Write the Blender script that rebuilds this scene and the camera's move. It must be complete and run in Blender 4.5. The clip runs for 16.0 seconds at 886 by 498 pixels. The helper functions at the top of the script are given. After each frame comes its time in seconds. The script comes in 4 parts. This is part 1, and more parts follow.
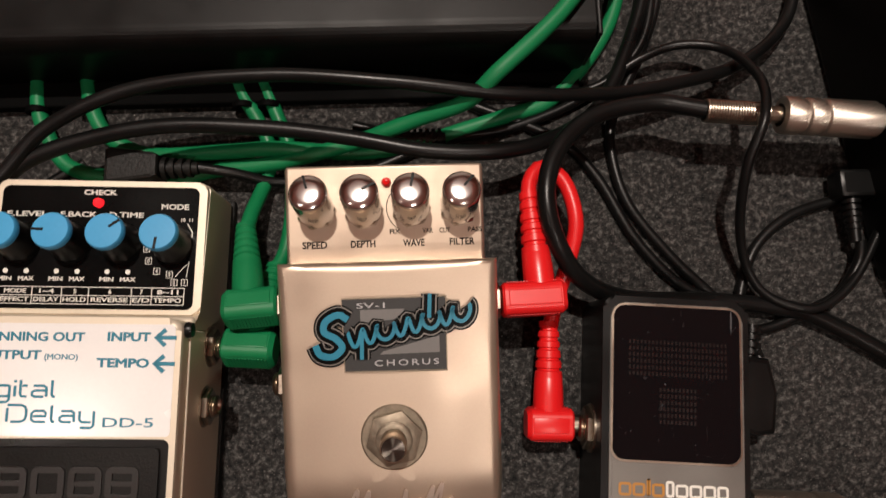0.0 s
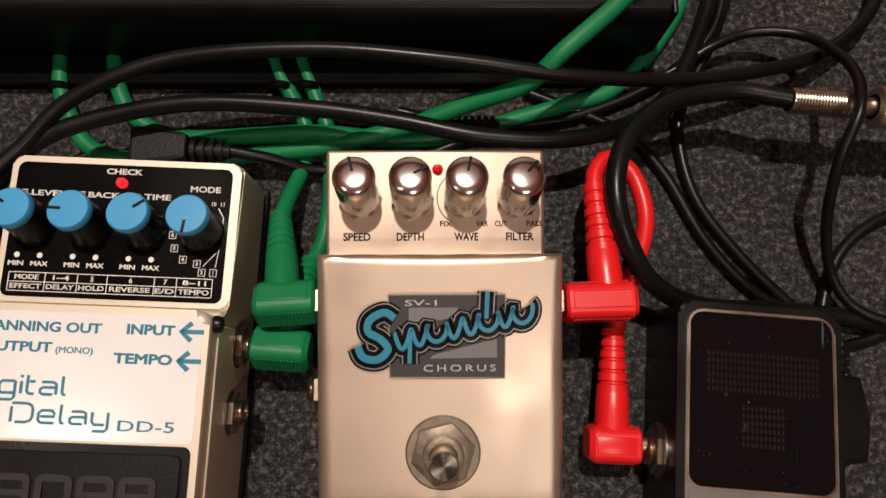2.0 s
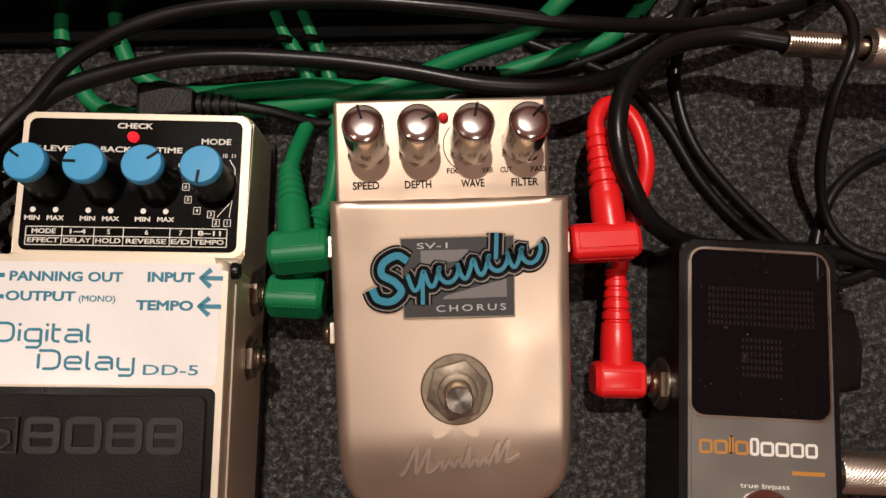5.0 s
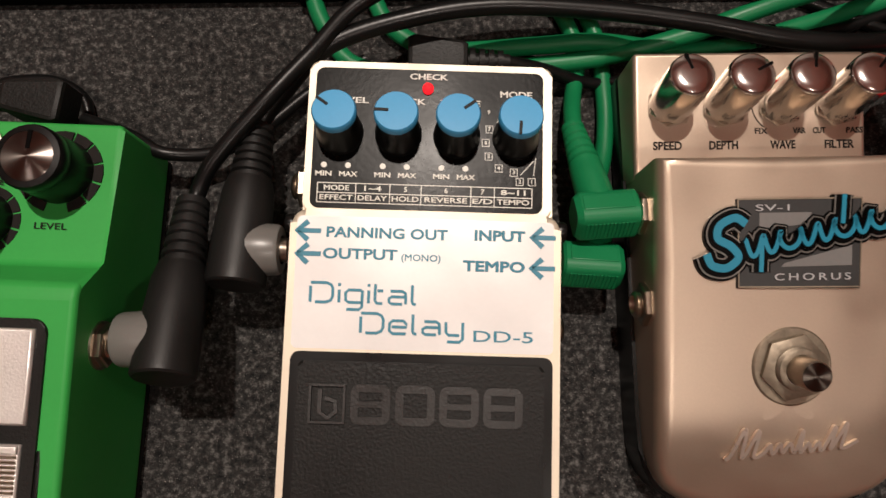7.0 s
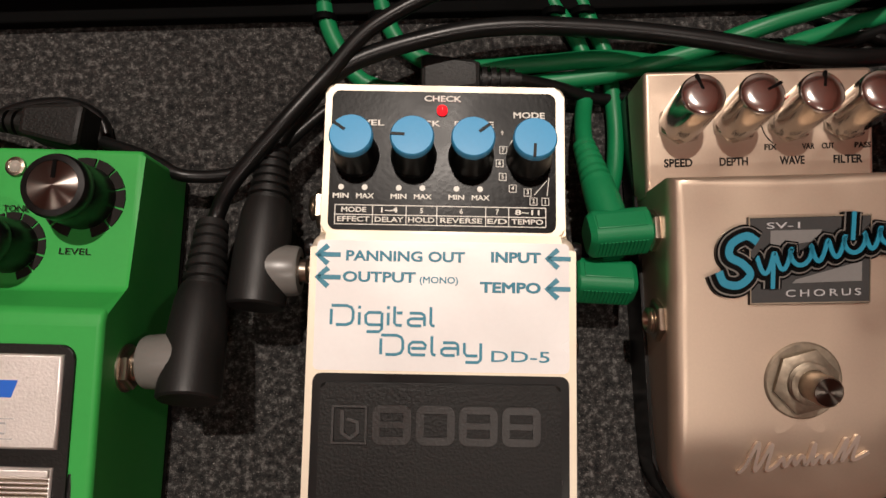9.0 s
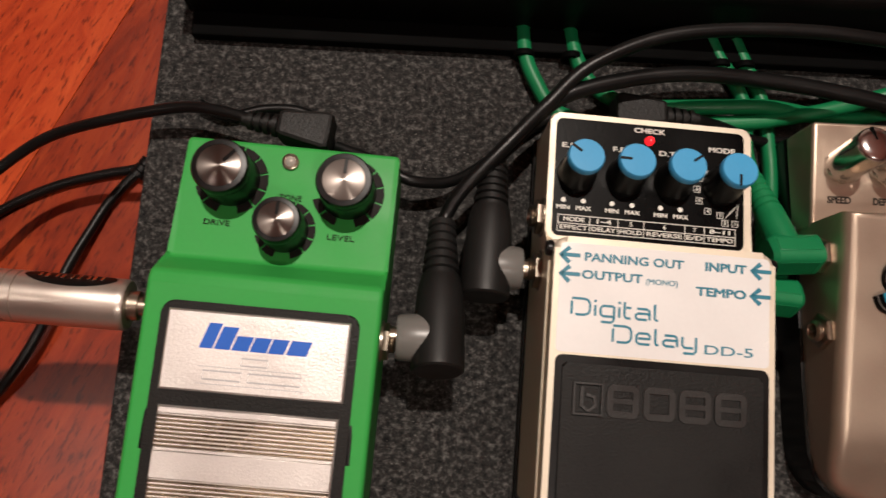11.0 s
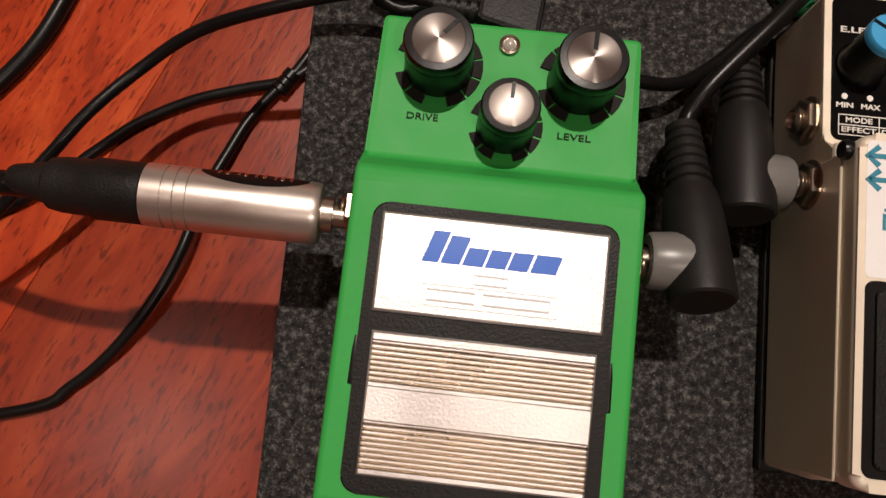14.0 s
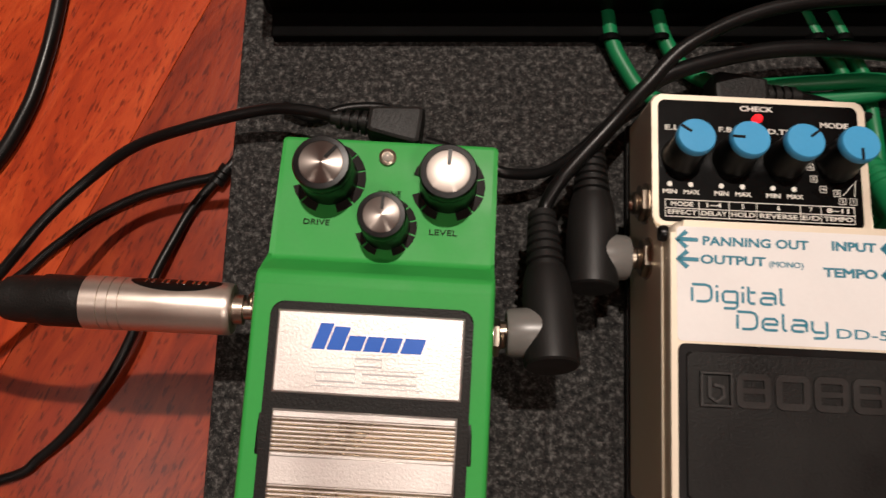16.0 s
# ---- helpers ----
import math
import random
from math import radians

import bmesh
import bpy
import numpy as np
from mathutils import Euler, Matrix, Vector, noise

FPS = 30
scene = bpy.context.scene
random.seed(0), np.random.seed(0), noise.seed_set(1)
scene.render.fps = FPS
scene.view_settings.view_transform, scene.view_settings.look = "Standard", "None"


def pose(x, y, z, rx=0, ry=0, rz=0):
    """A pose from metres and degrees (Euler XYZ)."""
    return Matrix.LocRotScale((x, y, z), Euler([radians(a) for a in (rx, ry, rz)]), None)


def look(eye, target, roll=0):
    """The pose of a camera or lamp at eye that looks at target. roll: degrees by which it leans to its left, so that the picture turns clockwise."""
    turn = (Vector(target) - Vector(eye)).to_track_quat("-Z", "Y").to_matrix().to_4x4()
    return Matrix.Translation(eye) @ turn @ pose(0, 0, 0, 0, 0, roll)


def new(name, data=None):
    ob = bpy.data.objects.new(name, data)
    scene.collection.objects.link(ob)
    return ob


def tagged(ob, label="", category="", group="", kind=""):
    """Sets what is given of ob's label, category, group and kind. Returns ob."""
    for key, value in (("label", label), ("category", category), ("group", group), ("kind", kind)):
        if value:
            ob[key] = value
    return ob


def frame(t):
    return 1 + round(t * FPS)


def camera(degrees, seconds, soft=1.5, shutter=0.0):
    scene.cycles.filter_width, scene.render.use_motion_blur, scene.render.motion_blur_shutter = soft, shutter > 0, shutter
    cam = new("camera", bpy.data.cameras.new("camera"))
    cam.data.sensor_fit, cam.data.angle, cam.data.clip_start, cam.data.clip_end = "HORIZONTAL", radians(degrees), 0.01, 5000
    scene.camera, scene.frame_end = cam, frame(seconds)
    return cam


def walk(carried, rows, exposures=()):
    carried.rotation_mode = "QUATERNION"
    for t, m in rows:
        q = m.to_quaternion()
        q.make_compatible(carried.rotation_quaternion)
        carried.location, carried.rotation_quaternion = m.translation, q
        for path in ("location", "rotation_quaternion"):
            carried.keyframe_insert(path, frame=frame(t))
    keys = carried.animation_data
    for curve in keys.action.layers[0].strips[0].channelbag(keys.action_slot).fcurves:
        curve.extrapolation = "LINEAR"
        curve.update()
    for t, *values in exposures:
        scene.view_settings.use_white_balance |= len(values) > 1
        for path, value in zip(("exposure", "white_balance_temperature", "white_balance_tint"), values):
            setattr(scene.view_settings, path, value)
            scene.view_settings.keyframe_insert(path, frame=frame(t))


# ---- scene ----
cam = camera(66.0, 16.0, soft=1.5, shutter=0.3)
PATH = [
    (0, (0.13955, -0.02571, 0.26278), (0.2096, 0.2788, -1.7127), 11.27),
    (0.5, (0.14225, -0.02826, 0.25325), (0.1482, 0.2122, -1.7322), 0.37),
    (1, (0.13627, -0.02697, 0.24428), (0.1394, 0.2210, -1.7403), 0.68),
    (1.5, (0.13229, -0.02268, 0.23964), (0.1406, 0.3003, -1.7341), 2.09),
    (2, (0.12621, -0.03034, 0.23780), (0.1649, 0.3384, -1.7275), 5.86),
    (2.5, (0.12344, -0.03524, 0.23765), (0.1829, 0.3163, -1.7303), 8.35),
    (3, (0.12447, -0.03782, 0.23910), (0.1834, 0.2913, -1.7327), 8.15),
    (5.3, (0.11733, -0.03992, 0.24204), (0.1880, 0.2460, -1.7361), 12.44),
    (5.5, (0.11137, -0.04237, 0.24126), (0.1765, 0.2540, -1.7356), 11.17),
    (6, (0.08289, -0.04898, 0.23893), (0.1351, 0.2524, -1.7375), 8.91),
    (6.5, (0.04683, -0.04984, 0.23075), (0.0973, 0.2409, -1.7474), 9.15),
    (7, (0.03369, -0.04637, 0.22195), (0.0584, 0.2499, -1.7558), 4.08),
    (7.5, (0.02941, -0.04187, 0.21597), (0.0414, 0.2352, -1.7647), 1.55),
    (8, (0.02932, -0.04135, 0.21462), (0.0458, 0.2265, -1.7673), 1.97),
    (8.2, (0.03111, -0.04224, 0.21547), (0.0462, 0.2312, -1.7657), 1.40),
    (10.3, (0.01182, -0.03434, 0.25115), (0.0531, 0.2529, -1.7277), 8.91),
    (10.5, (-0.00545, -0.03798, 0.25375), (0.0731, 0.2636, -1.7218), 15.79),
    (11, (-0.04573, -0.05318, 0.25542), (0.0308, 0.3074, -1.7103), 14.45),
    (11.5, (-0.06570, -0.05162, 0.25306), (-0.0475, 0.2518, -1.7237), 6.49),
    (12, (-0.06347, -0.05654, 0.25060), (-0.0911, 0.2288, -1.7287), -2.09),
    (12.5, (-0.06993, -0.06043, 0.25200), (-0.0480, 0.2053, -1.7301), 7.97),
    (13, (-0.07718, -0.07056, 0.23704), (-0.0760, 0.1607, -1.7495), 3.46),
    (13.5, (-0.08324, -0.07574, 0.21806), (-0.1618, 0.1948, -1.7620), -12.96),
    (14, (-0.10087, -0.07051, 0.20923), (-0.1206, 0.2495, -1.7649), 0.06),
    (14.5, (-0.10189, -0.07091, 0.21347), (-0.1103, 0.2976, -1.7523), 2.48),
    (15, (-0.09547, -0.06362, 0.22217), (-0.1216, 0.3528, -1.7338), -0.83),
    (15.5, (-0.08709, -0.06229, 0.22801), (-0.1083, 0.3859, -1.7210), -1.08),
    (16, (-0.06927, -0.05746, 0.24711), (-0.0797, 0.3272, -1.7155), -1.14),
]
walk(cam, [(t, look(eye, target, roll)) for t, eye, target, roll in PATH])

# ---- light ----
world = bpy.data.worlds.new("room_air")
world.use_nodes = True
world.node_tree.nodes["Background"].inputs[0].default_value = (0.9, 0.75, 0.6, 1)
world.node_tree.nodes["Background"].inputs[1].default_value = 0.008
scene.world = world


LAMP = (1.0, 0.875, 0.775)


def lamp(name, label, x, y, z, power, radius):
    """A downlight set into the ceiling."""
    data = bpy.data.lights.new(name, "SPOT")
    data.energy, data.shadow_soft_size, data.color = power, radius, LAMP
    data.spot_size, data.spot_blend = radians(130), 0.4
    ob = new(name, data)
    ob.matrix_world = pose(x, y, z)
    return tagged(ob, label, "lamp", kind="structure")


lamp("downlight_rear", "warm ceiling downlight behind the board", 0.03, 0.74, 2.35, 214, 0.03)
lamp("downlight_west", "warm ceiling downlight over the wooden floor", -1.15, -0.42, 2.35, 13, 0.05)
lamp("downlight_south", "warm ceiling downlight in front of the board", 0.5, -1.1, 2.35, 42, 0.05)
scene.view_settings.exposure = 0.0


# ---- materials ----
def nodes_of(name):
    m = bpy.data.materials.new(name)
    m.use_nodes = True
    t = m.node_tree
    return m, t, t.nodes["Principled BSDF"]


def plain(name, rgb, rough=0.5, metal=0.0, grain=400.0, vary=0.15, bump=0.15, depth=0.0003, coat=0.0, spec=0.5):
    """A surface with a fine grain and a coarse wear of its own."""
    m, t, b = nodes_of(name)
    L, N = t.links, t.nodes
    co = N.new("ShaderNodeTexCoord")
    n1 = N.new("ShaderNodeTexNoise")
    n1.inputs["Scale"].default_value, n1.inputs["Detail"].default_value = grain, 4
    n2 = N.new("ShaderNodeTexNoise")
    n2.inputs["Scale"].default_value, n2.inputs["Detail"].default_value = 45, 5
    for n in (n1, n2):
        L.new(co.outputs["Object"], n.inputs["Vector"])
    mix = N.new("ShaderNodeMath")
    mix.operation = "MULTIPLY_ADD"
    L.new(n1.outputs[0], mix.inputs[0])
    mix.inputs[1].default_value = 0.5
    L.new(n2.outputs[0], mix.inputs[2])
    ramp = N.new("ShaderNodeValToRGB")
    ramp.color_ramp.elements[0].position, ramp.color_ramp.elements[1].position = 0.45, 1.0
    ramp.color_ramp.elements[0].color = (*[c * (1 - vary) for c in rgb], 1)
    ramp.color_ramp.elements[1].color = (*[min(1, c * (1 + vary)) for c in rgb], 1)
    L.new(mix.outputs[0], ramp.inputs[0])
    L.new(ramp.outputs[0], b.inputs["Base Color"])
    r = N.new("ShaderNodeMapRange")
    r.inputs[1].default_value, r.inputs[2].default_value = 0.3, 0.8
    r.inputs[3].default_value, r.inputs[4].default_value = max(0.02, rough * 0.8), min(1, rough * 1.25)
    L.new(n2.outputs[0], r.inputs[0])
    L.new(r.outputs[0], b.inputs["Roughness"])
    b.inputs["Metallic"].default_value = metal
    b.inputs["Coat Weight"].default_value = coat
    b.inputs["Specular IOR Level"].default_value = spec
    if bump:
        k = N.new("ShaderNodeBump")
        k.inputs["Strength"].default_value, k.inputs["Distance"].default_value = bump, depth
        L.new(n1.outputs[0], k.inputs["Height"])
        L.new(k.outputs[0], b.inputs["Normal"])
    return m


def carpet_material():
    m, t, b = nodes_of("grey_felt_carpet")
    L, N = t.links, t.nodes
    co = N.new("ShaderNodeTexCoord")
    n1 = N.new("ShaderNodeTexNoise")
    n1.inputs["Scale"].default_value, n1.inputs["Detail"].default_value, n1.inputs["Roughness"].default_value = 420, 6, 0.75
    n2 = N.new("ShaderNodeTexNoise")
    n2.inputs["Scale"].default_value, n2.inputs["Detail"].default_value = 1400, 3
    n3 = N.new("ShaderNodeTexNoise")
    n3.inputs["Scale"].default_value, n3.inputs["Detail"].default_value = 30, 3
    for n in (n1, n2, n3):
        L.new(co.outputs["Object"], n.inputs["Vector"])
    ramp = N.new("ShaderNodeValToRGB")
    e = ramp.color_ramp.elements
    e[0].position, e[0].color = 0.36, (0.009, 0.009, 0.01, 1)
    e[1].position, e[1].color = 0.74, (0.26, 0.25, 0.24, 1)
    mid = e.new(0.52)
    mid.color = (0.043, 0.041, 0.039, 1)
    L.new(n1.outputs[0], ramp.inputs[0])
    fl = N.new("ShaderNodeValToRGB")
    fl.color_ramp.elements[0].position, fl.color_ramp.elements[1].position = 0.64, 0.74
    L.new(n2.outputs[0], fl.inputs[0])
    mix = N.new("ShaderNodeMixRGB")
    mix.inputs[2].default_value = (0.34, 0.32, 0.3, 1)
    L.new(fl.outputs[0], mix.inputs[0])
    L.new(ramp.outputs[0], mix.inputs[1])
    big = N.new("ShaderNodeMixRGB")
    big.blend_type = "MULTIPLY"
    big.inputs[0].default_value = 0.5
    L.new(mix.outputs[0], big.inputs[1])
    L.new(n3.outputs[0], big.inputs[2])
    L.new(big.outputs[0], b.inputs["Base Color"])
    b.inputs["Roughness"].default_value = 0.95
    b.inputs["Specular IOR Level"].default_value = 0.15
    k = N.new("ShaderNodeBump")
    k.inputs["Strength"].default_value, k.inputs["Distance"].default_value = 0.8, 0.0012
    L.new(n1.outputs[0], k.inputs["Height"])
    L.new(k.outputs[0], b.inputs["Normal"])
    return m


def wood_material():
    m, t, b = nodes_of("red_hardwood")
    L, N = t.links, t.nodes
    co = N.new("ShaderNodeTexCoord")
    oi = N.new("ShaderNodeObjectInfo")
    add = N.new("ShaderNodeVectorMath")
    add.operation = "ADD"
    sc = N.new("ShaderNodeVectorMath")
    sc.operation = "SCALE"
    comb = N.new("ShaderNodeCombineXYZ")
    for i in range(3):
        L.new(oi.outputs["Random"], comb.inputs[i])
    L.new(comb.outputs[0], sc.inputs[0])
    sc.inputs["Scale"].default_value = 7.0
    L.new(co.outputs["Object"], add.inputs[0])
    L.new(sc.outputs[0], add.inputs[1])
    mp = N.new("ShaderNodeMapping")
    mp.inputs["Scale"].default_value = (1.0, 0.22, 1.0)
    L.new(add.outputs[0], mp.inputs["Vector"])
    n1 = N.new("ShaderNodeTexNoise")
    n1.inputs["Scale"].default_value, n1.inputs["Detail"].default_value, n1.inputs["Distortion"].default_value = 58, 10, 1.0
    n1.inputs["Roughness"].default_value = 0.68
    n2 = N.new("ShaderNodeTexNoise")
    n2.inputs["Scale"].default_value, n2.inputs["Detail"].default_value = 620, 3
    L.new(mp.outputs[0], n1.inputs["Vector"])
    L.new(mp.outputs[0], n2.inputs["Vector"])
    ramp = N.new("ShaderNodeValToRGB")
    e = ramp.color_ramp.elements
    e[0].position, e[0].color = 0.28, (0.16, 0.015, 0.005, 1)
    e[1].position, e[1].color = 0.76, (0.52, 0.085, 0.02, 1)
    mid = e.new(0.5)
    mid.color = (0.34, 0.037, 0.0085, 1)
    L.new(n1.outputs[0], ramp.inputs[0])
    pore = N.new("ShaderNodeValToRGB")
    pore.color_ramp.elements[0].position, pore.color_ramp.elements[1].position = 0.34, 0.44
    pore.color_ramp.elements[0].color = (0.35, 0.3, 0.28, 1)
    L.new(n2.outputs[0], pore.inputs[0])
    mul = N.new("ShaderNodeMixRGB")
    mul.blend_type = "MULTIPLY"
    mul.inputs[0].default_value = 0.8
    L.new(ramp.outputs[0], mul.inputs[1])
    L.new(pore.outputs[0], mul.inputs[2])
    hsv = N.new("ShaderNodeHueSaturation")
    vr = N.new("ShaderNodeMapRange")
    vr.inputs[3].default_value, vr.inputs[4].default_value = 0.7, 1.25
    L.new(oi.outputs["Random"], vr.inputs[0])
    L.new(vr.outputs[0], hsv.inputs["Value"])
    L.new(mul.outputs[0], hsv.inputs["Color"])
    L.new(hsv.outputs[0], b.inputs["Base Color"])
    b.inputs["Roughness"].default_value = 0.3
    k = N.new("ShaderNodeBump")
    k.inputs["Strength"].default_value, k.inputs["Distance"].default_value = 0.15, 0.0004
    L.new(n2.outputs[0], k.inputs["Height"])
    L.new(k.outputs[0], b.inputs["Normal"])
    return m


def spun_material(name, rgb):
    """Turned metal whose fine rings stretch the highlight."""
    m, t, b = nodes_of(name)
    L, N = t.links, t.nodes
    b.inputs["Base Color"].default_value = (*rgb, 1)
    b.inputs["Metallic"].default_value, b.inputs["Roughness"].default_value = 1.0, 0.29
    b.inputs["Anisotropic"].default_value = 0.9
    b.inputs["Anisotropic Rotation"].default_value = 0.25
    tan = N.new("ShaderNodeTangent")
    tan.direction_type, tan.axis = "RADIAL", "Z"
    L.new(tan.outputs[0], b.inputs["Tangent"])
    return m


def knurl_material():
    """Nickel with fine slanting grooves round its axis."""
    m, t, b = nodes_of("knurled_nickel")
    L, N = t.links, t.nodes
    b.inputs["Base Color"].default_value = (0.66, 0.6, 0.52, 1)
    b.inputs["Metallic"].default_value, b.inputs["Roughness"].default_value = 1.0, 0.36
    co, sep = N.new("ShaderNodeTexCoord"), N.new("ShaderNodeSeparateXYZ")
    L.new(co.outputs["Object"], sep.inputs[0])
    ang, mul, add, sine = (N.new("ShaderNodeMath") for i in range(4))
    ang.operation, mul.operation, add.operation, sine.operation = "ARCTAN2", "MULTIPLY", "MULTIPLY_ADD", "SINE"
    L.new(sep.outputs[1], ang.inputs[0])
    L.new(sep.outputs[0], ang.inputs[1])
    L.new(ang.outputs[0], mul.inputs[0])
    mul.inputs[1].default_value = 34
    L.new(sep.outputs[2], add.inputs[0])
    add.inputs[1].default_value = 5200
    L.new(mul.outputs[0], add.inputs[2])
    L.new(add.outputs[0], sine.inputs[0])
    k = N.new("ShaderNodeBump")
    k.inputs["Strength"].default_value, k.inputs["Distance"].default_value = 0.4, 0.00012
    L.new(sine.outputs[0], k.inputs["Height"])
    L.new(k.outputs[0], b.inputs["Normal"])
    return m


def dusty_material():
    """Glossy black glass with dust specks, smears and fine scratches."""
    m, t, b = nodes_of("dusty_black_glass")
    L, N = t.links, t.nodes
    co = N.new("ShaderNodeTexCoord")
    masks = []
    for scale, stretch, low, high in ((900, (1, 1, 1), 0.7, 0.78), (160, (1, 1, 1), 0.66, 0.8), (330, (1.6, 0.12, 1), 0.7, 0.76)):
        mp, n, r = N.new("ShaderNodeMapping"), N.new("ShaderNodeTexNoise"), N.new("ShaderNodeMapRange")
        mp.inputs["Scale"].default_value = stretch
        mp.inputs["Rotation"].default_value = (0, 0, 0.5)
        n.inputs["Scale"].default_value, n.inputs["Detail"].default_value = scale, 4
        r.inputs[1].default_value, r.inputs[2].default_value = low, high
        L.new(co.outputs["Object"], mp.inputs["Vector"])
        L.new(mp.outputs[0], n.inputs["Vector"])
        L.new(n.outputs[0], r.inputs[0])
        masks.append(r)
    one, two = N.new("ShaderNodeMath"), N.new("ShaderNodeMath")
    one.operation = two.operation = "ADD"
    one.use_clamp = two.use_clamp = True
    L.new(masks[0].outputs[0], one.inputs[0])
    L.new(masks[1].outputs[0], one.inputs[1])
    L.new(one.outputs[0], two.inputs[0])
    L.new(masks[2].outputs[0], two.inputs[1])
    mix = N.new("ShaderNodeMixRGB")
    mix.inputs[1].default_value, mix.inputs[2].default_value = (0.004, 0.004, 0.005, 1), (0.07, 0.07, 0.075, 1)
    L.new(two.outputs[0], mix.inputs[0])
    L.new(mix.outputs[0], b.inputs["Base Color"])
    rough = N.new("ShaderNodeMapRange")
    rough.inputs[3].default_value, rough.inputs[4].default_value = 0.1, 0.5
    L.new(two.outputs[0], rough.inputs[0])
    L.new(rough.outputs[0], b.inputs["Roughness"])
    b.inputs["Specular IOR Level"].default_value = 0.3
    return m


CARPET, WOOD = carpet_material(), wood_material()
PLASTER = plain("white_ceiling_paint", (0.75, 0.74, 0.72), 0.8)
WALL = plain("painted_wall", (0.4, 0.38, 0.35), 0.8)
CREAM = plain("champagne_paint", (0.74, 0.66, 0.53), 0.5, 0.4, 900, 0.04, 0.04)
PLATE = plain("pale_printed_plate", (0.88, 0.88, 0.87), 0.24, 0.1, 900, 0.03, 0.03)
GOLD = plain("satin_gold_paint", (0.55, 0.445, 0.35), 0.42, 0.84, 1500, 0.05, 0.06)
GREEN_PAINT = plain("green_enamel", (0.033, 0.33, 0.06), 0.55, 0.0, 700, 0.05, 0.04, spec=0.28)
BLACK = plain("black_plastic", (0.004, 0.004, 0.004), 0.34, 0.0, 900, 0.3, 0.08, spec=0.28)
PANEL = plain("black_printed_film", (0.0025, 0.0025, 0.0025), 0.3, 0.0, 700, 0.6, 0.1, spec=0.08)
KNURL = knurl_material()
GLOSS = dusty_material()
RUBBER = plain("black_rubber", (0.0075, 0.007, 0.0064), 0.5, 0.0, 1300, 0.55, 0.5, spec=0.22)
# lighter, glossier rubber: edge highlights of the raised mark put into its material
PALERUBBER = plain("pale_glossy_rubber", (0.012, 0.011, 0.01), 0.4, 0.0, 1300, 0.3, 0.3, spec=0.5)
CABLE = plain("black_cable_sheath", (0.0045, 0.0045, 0.0045), 0.34, 0.0, 1500, 0.3, 0.1, spec=0.27)
BOOT = plain("satin_black_rubber", (0.008, 0.0078, 0.0075), 0.5, 0.0, 1500, 0.3, 0.15, spec=0.35)
BOX = plain("black_powder_coat", (0.003, 0.0028, 0.0026), 0.4, 0.0, 1800, 0.3, 0.12, spec=0.18)
GREEN = plain("green_pvc", (0.005, 0.175, 0.06), 0.46, 0.0, 900, 0.08, 0.1, spec=0.35)
RED = plain("red_pvc", (0.72, 0.012, 0.014), 0.34, 0.0, 900, 0.06, 0.06)
BLUE = plain("blue_cap_plastic", (0.05, 0.33, 0.62), 0.42, 0.0, 900, 0.05, 0.05)
TEAL = plain("teal_ink", (0.02, 0.2, 0.29), 0.5, 0.0, 900, 0.08, 0)
SKY = plain("blue_enamel", (0.01, 0.2, 0.31), 0.4, 0.0, 900, 0.1, 0.05)
WHITE = plain("white_ink", (0.78, 0.76, 0.7), 0.5, 0.0, 900, 0.05, 0)
DARKINK = plain("dark_ink", (0.018, 0.016, 0.015), 0.6, 0.0, 900, 0.1, 0, spec=0.05)
GREYINK = plain("grey_ink", (0.16, 0.155, 0.15), 0.5, 0.0, 900, 0.1, 0)
ROYAL = plain("royal_blue_ink", (0.006, 0.115, 0.58), 0.4, 0.0, 900, 0.05, 0)
OCHRE = plain("ochre_ink", (0.45, 0.2, 0.03), 0.5, 0.0, 900, 0.05, 0)
CHROME = plain("chrome", (0.7, 0.68, 0.66), 0.17, 1.0, 700, 0.04, 0.02)
NICKEL = plain("worn_nickel", (0.44, 0.38, 0.31), 0.32, 1.0, 700, 0.15, 0.15)
AGED = plain("aged_nickel", (0.27, 0.225, 0.17), 0.55, 0.8, 500, 0.4, 0.5)
DULL = plain("dull_black_plastic", (0.002, 0.002, 0.002), 0.7, 0.0, 900, 0.3, 0.1, spec=0.04)
SPUNDARK = spun_material("turned_steel", (0.1, 0.088, 0.076))
SPUN = spun_material("spun_aluminium", (0.17, 0.148, 0.134))
SILVER = plain("brushed_silver", (0.76, 0.73, 0.7), 0.42, 0.8, 1400, 0.12, 0.3)
PEWTER = plain("pewter_badge", (0.03, 0.03, 0.03), 0.5, 0.1, 900, 0.15, 0.08)
GREYPANEL = plain("dark_grey_anodised", (0.2, 0.19, 0.175), 0.4, 0.6, 1500, 0.06, 0.06)
RELIEF = plain("bright_relief_metal", (0.86, 0.76, 0.66), 0.3, 0.8, 900, 0.05, 0.05)
SATIN = plain("satin_nickel", (0.62, 0.56, 0.5), 0.36, 0.9, 900, 0.06, 0.05)
FAINT = plain("engraved_silver", (0.46, 0.46, 0.47), 0.5, 0.2, 900, 0.05, 0)
MATRIX = plain("dim_matrix", (0.014, 0.011, 0.011), 0.2, 0.0, 900, 0.2, 0)
GREYCOLLAR = plain("grey_translucent_plastic", (0.15, 0.145, 0.135), 0.35, 0.0, 700, 0.08, 0.04)
LED_RED = plain("red_led_lens", (0.75, 0.01, 0.01), 0.12, 0.0, 700, 0.03, 0)
LED_CLEAR = plain("clear_led_lens", (0.55, 0.52, 0.46), 0.06, 0.4, 700, 0.1, 0)

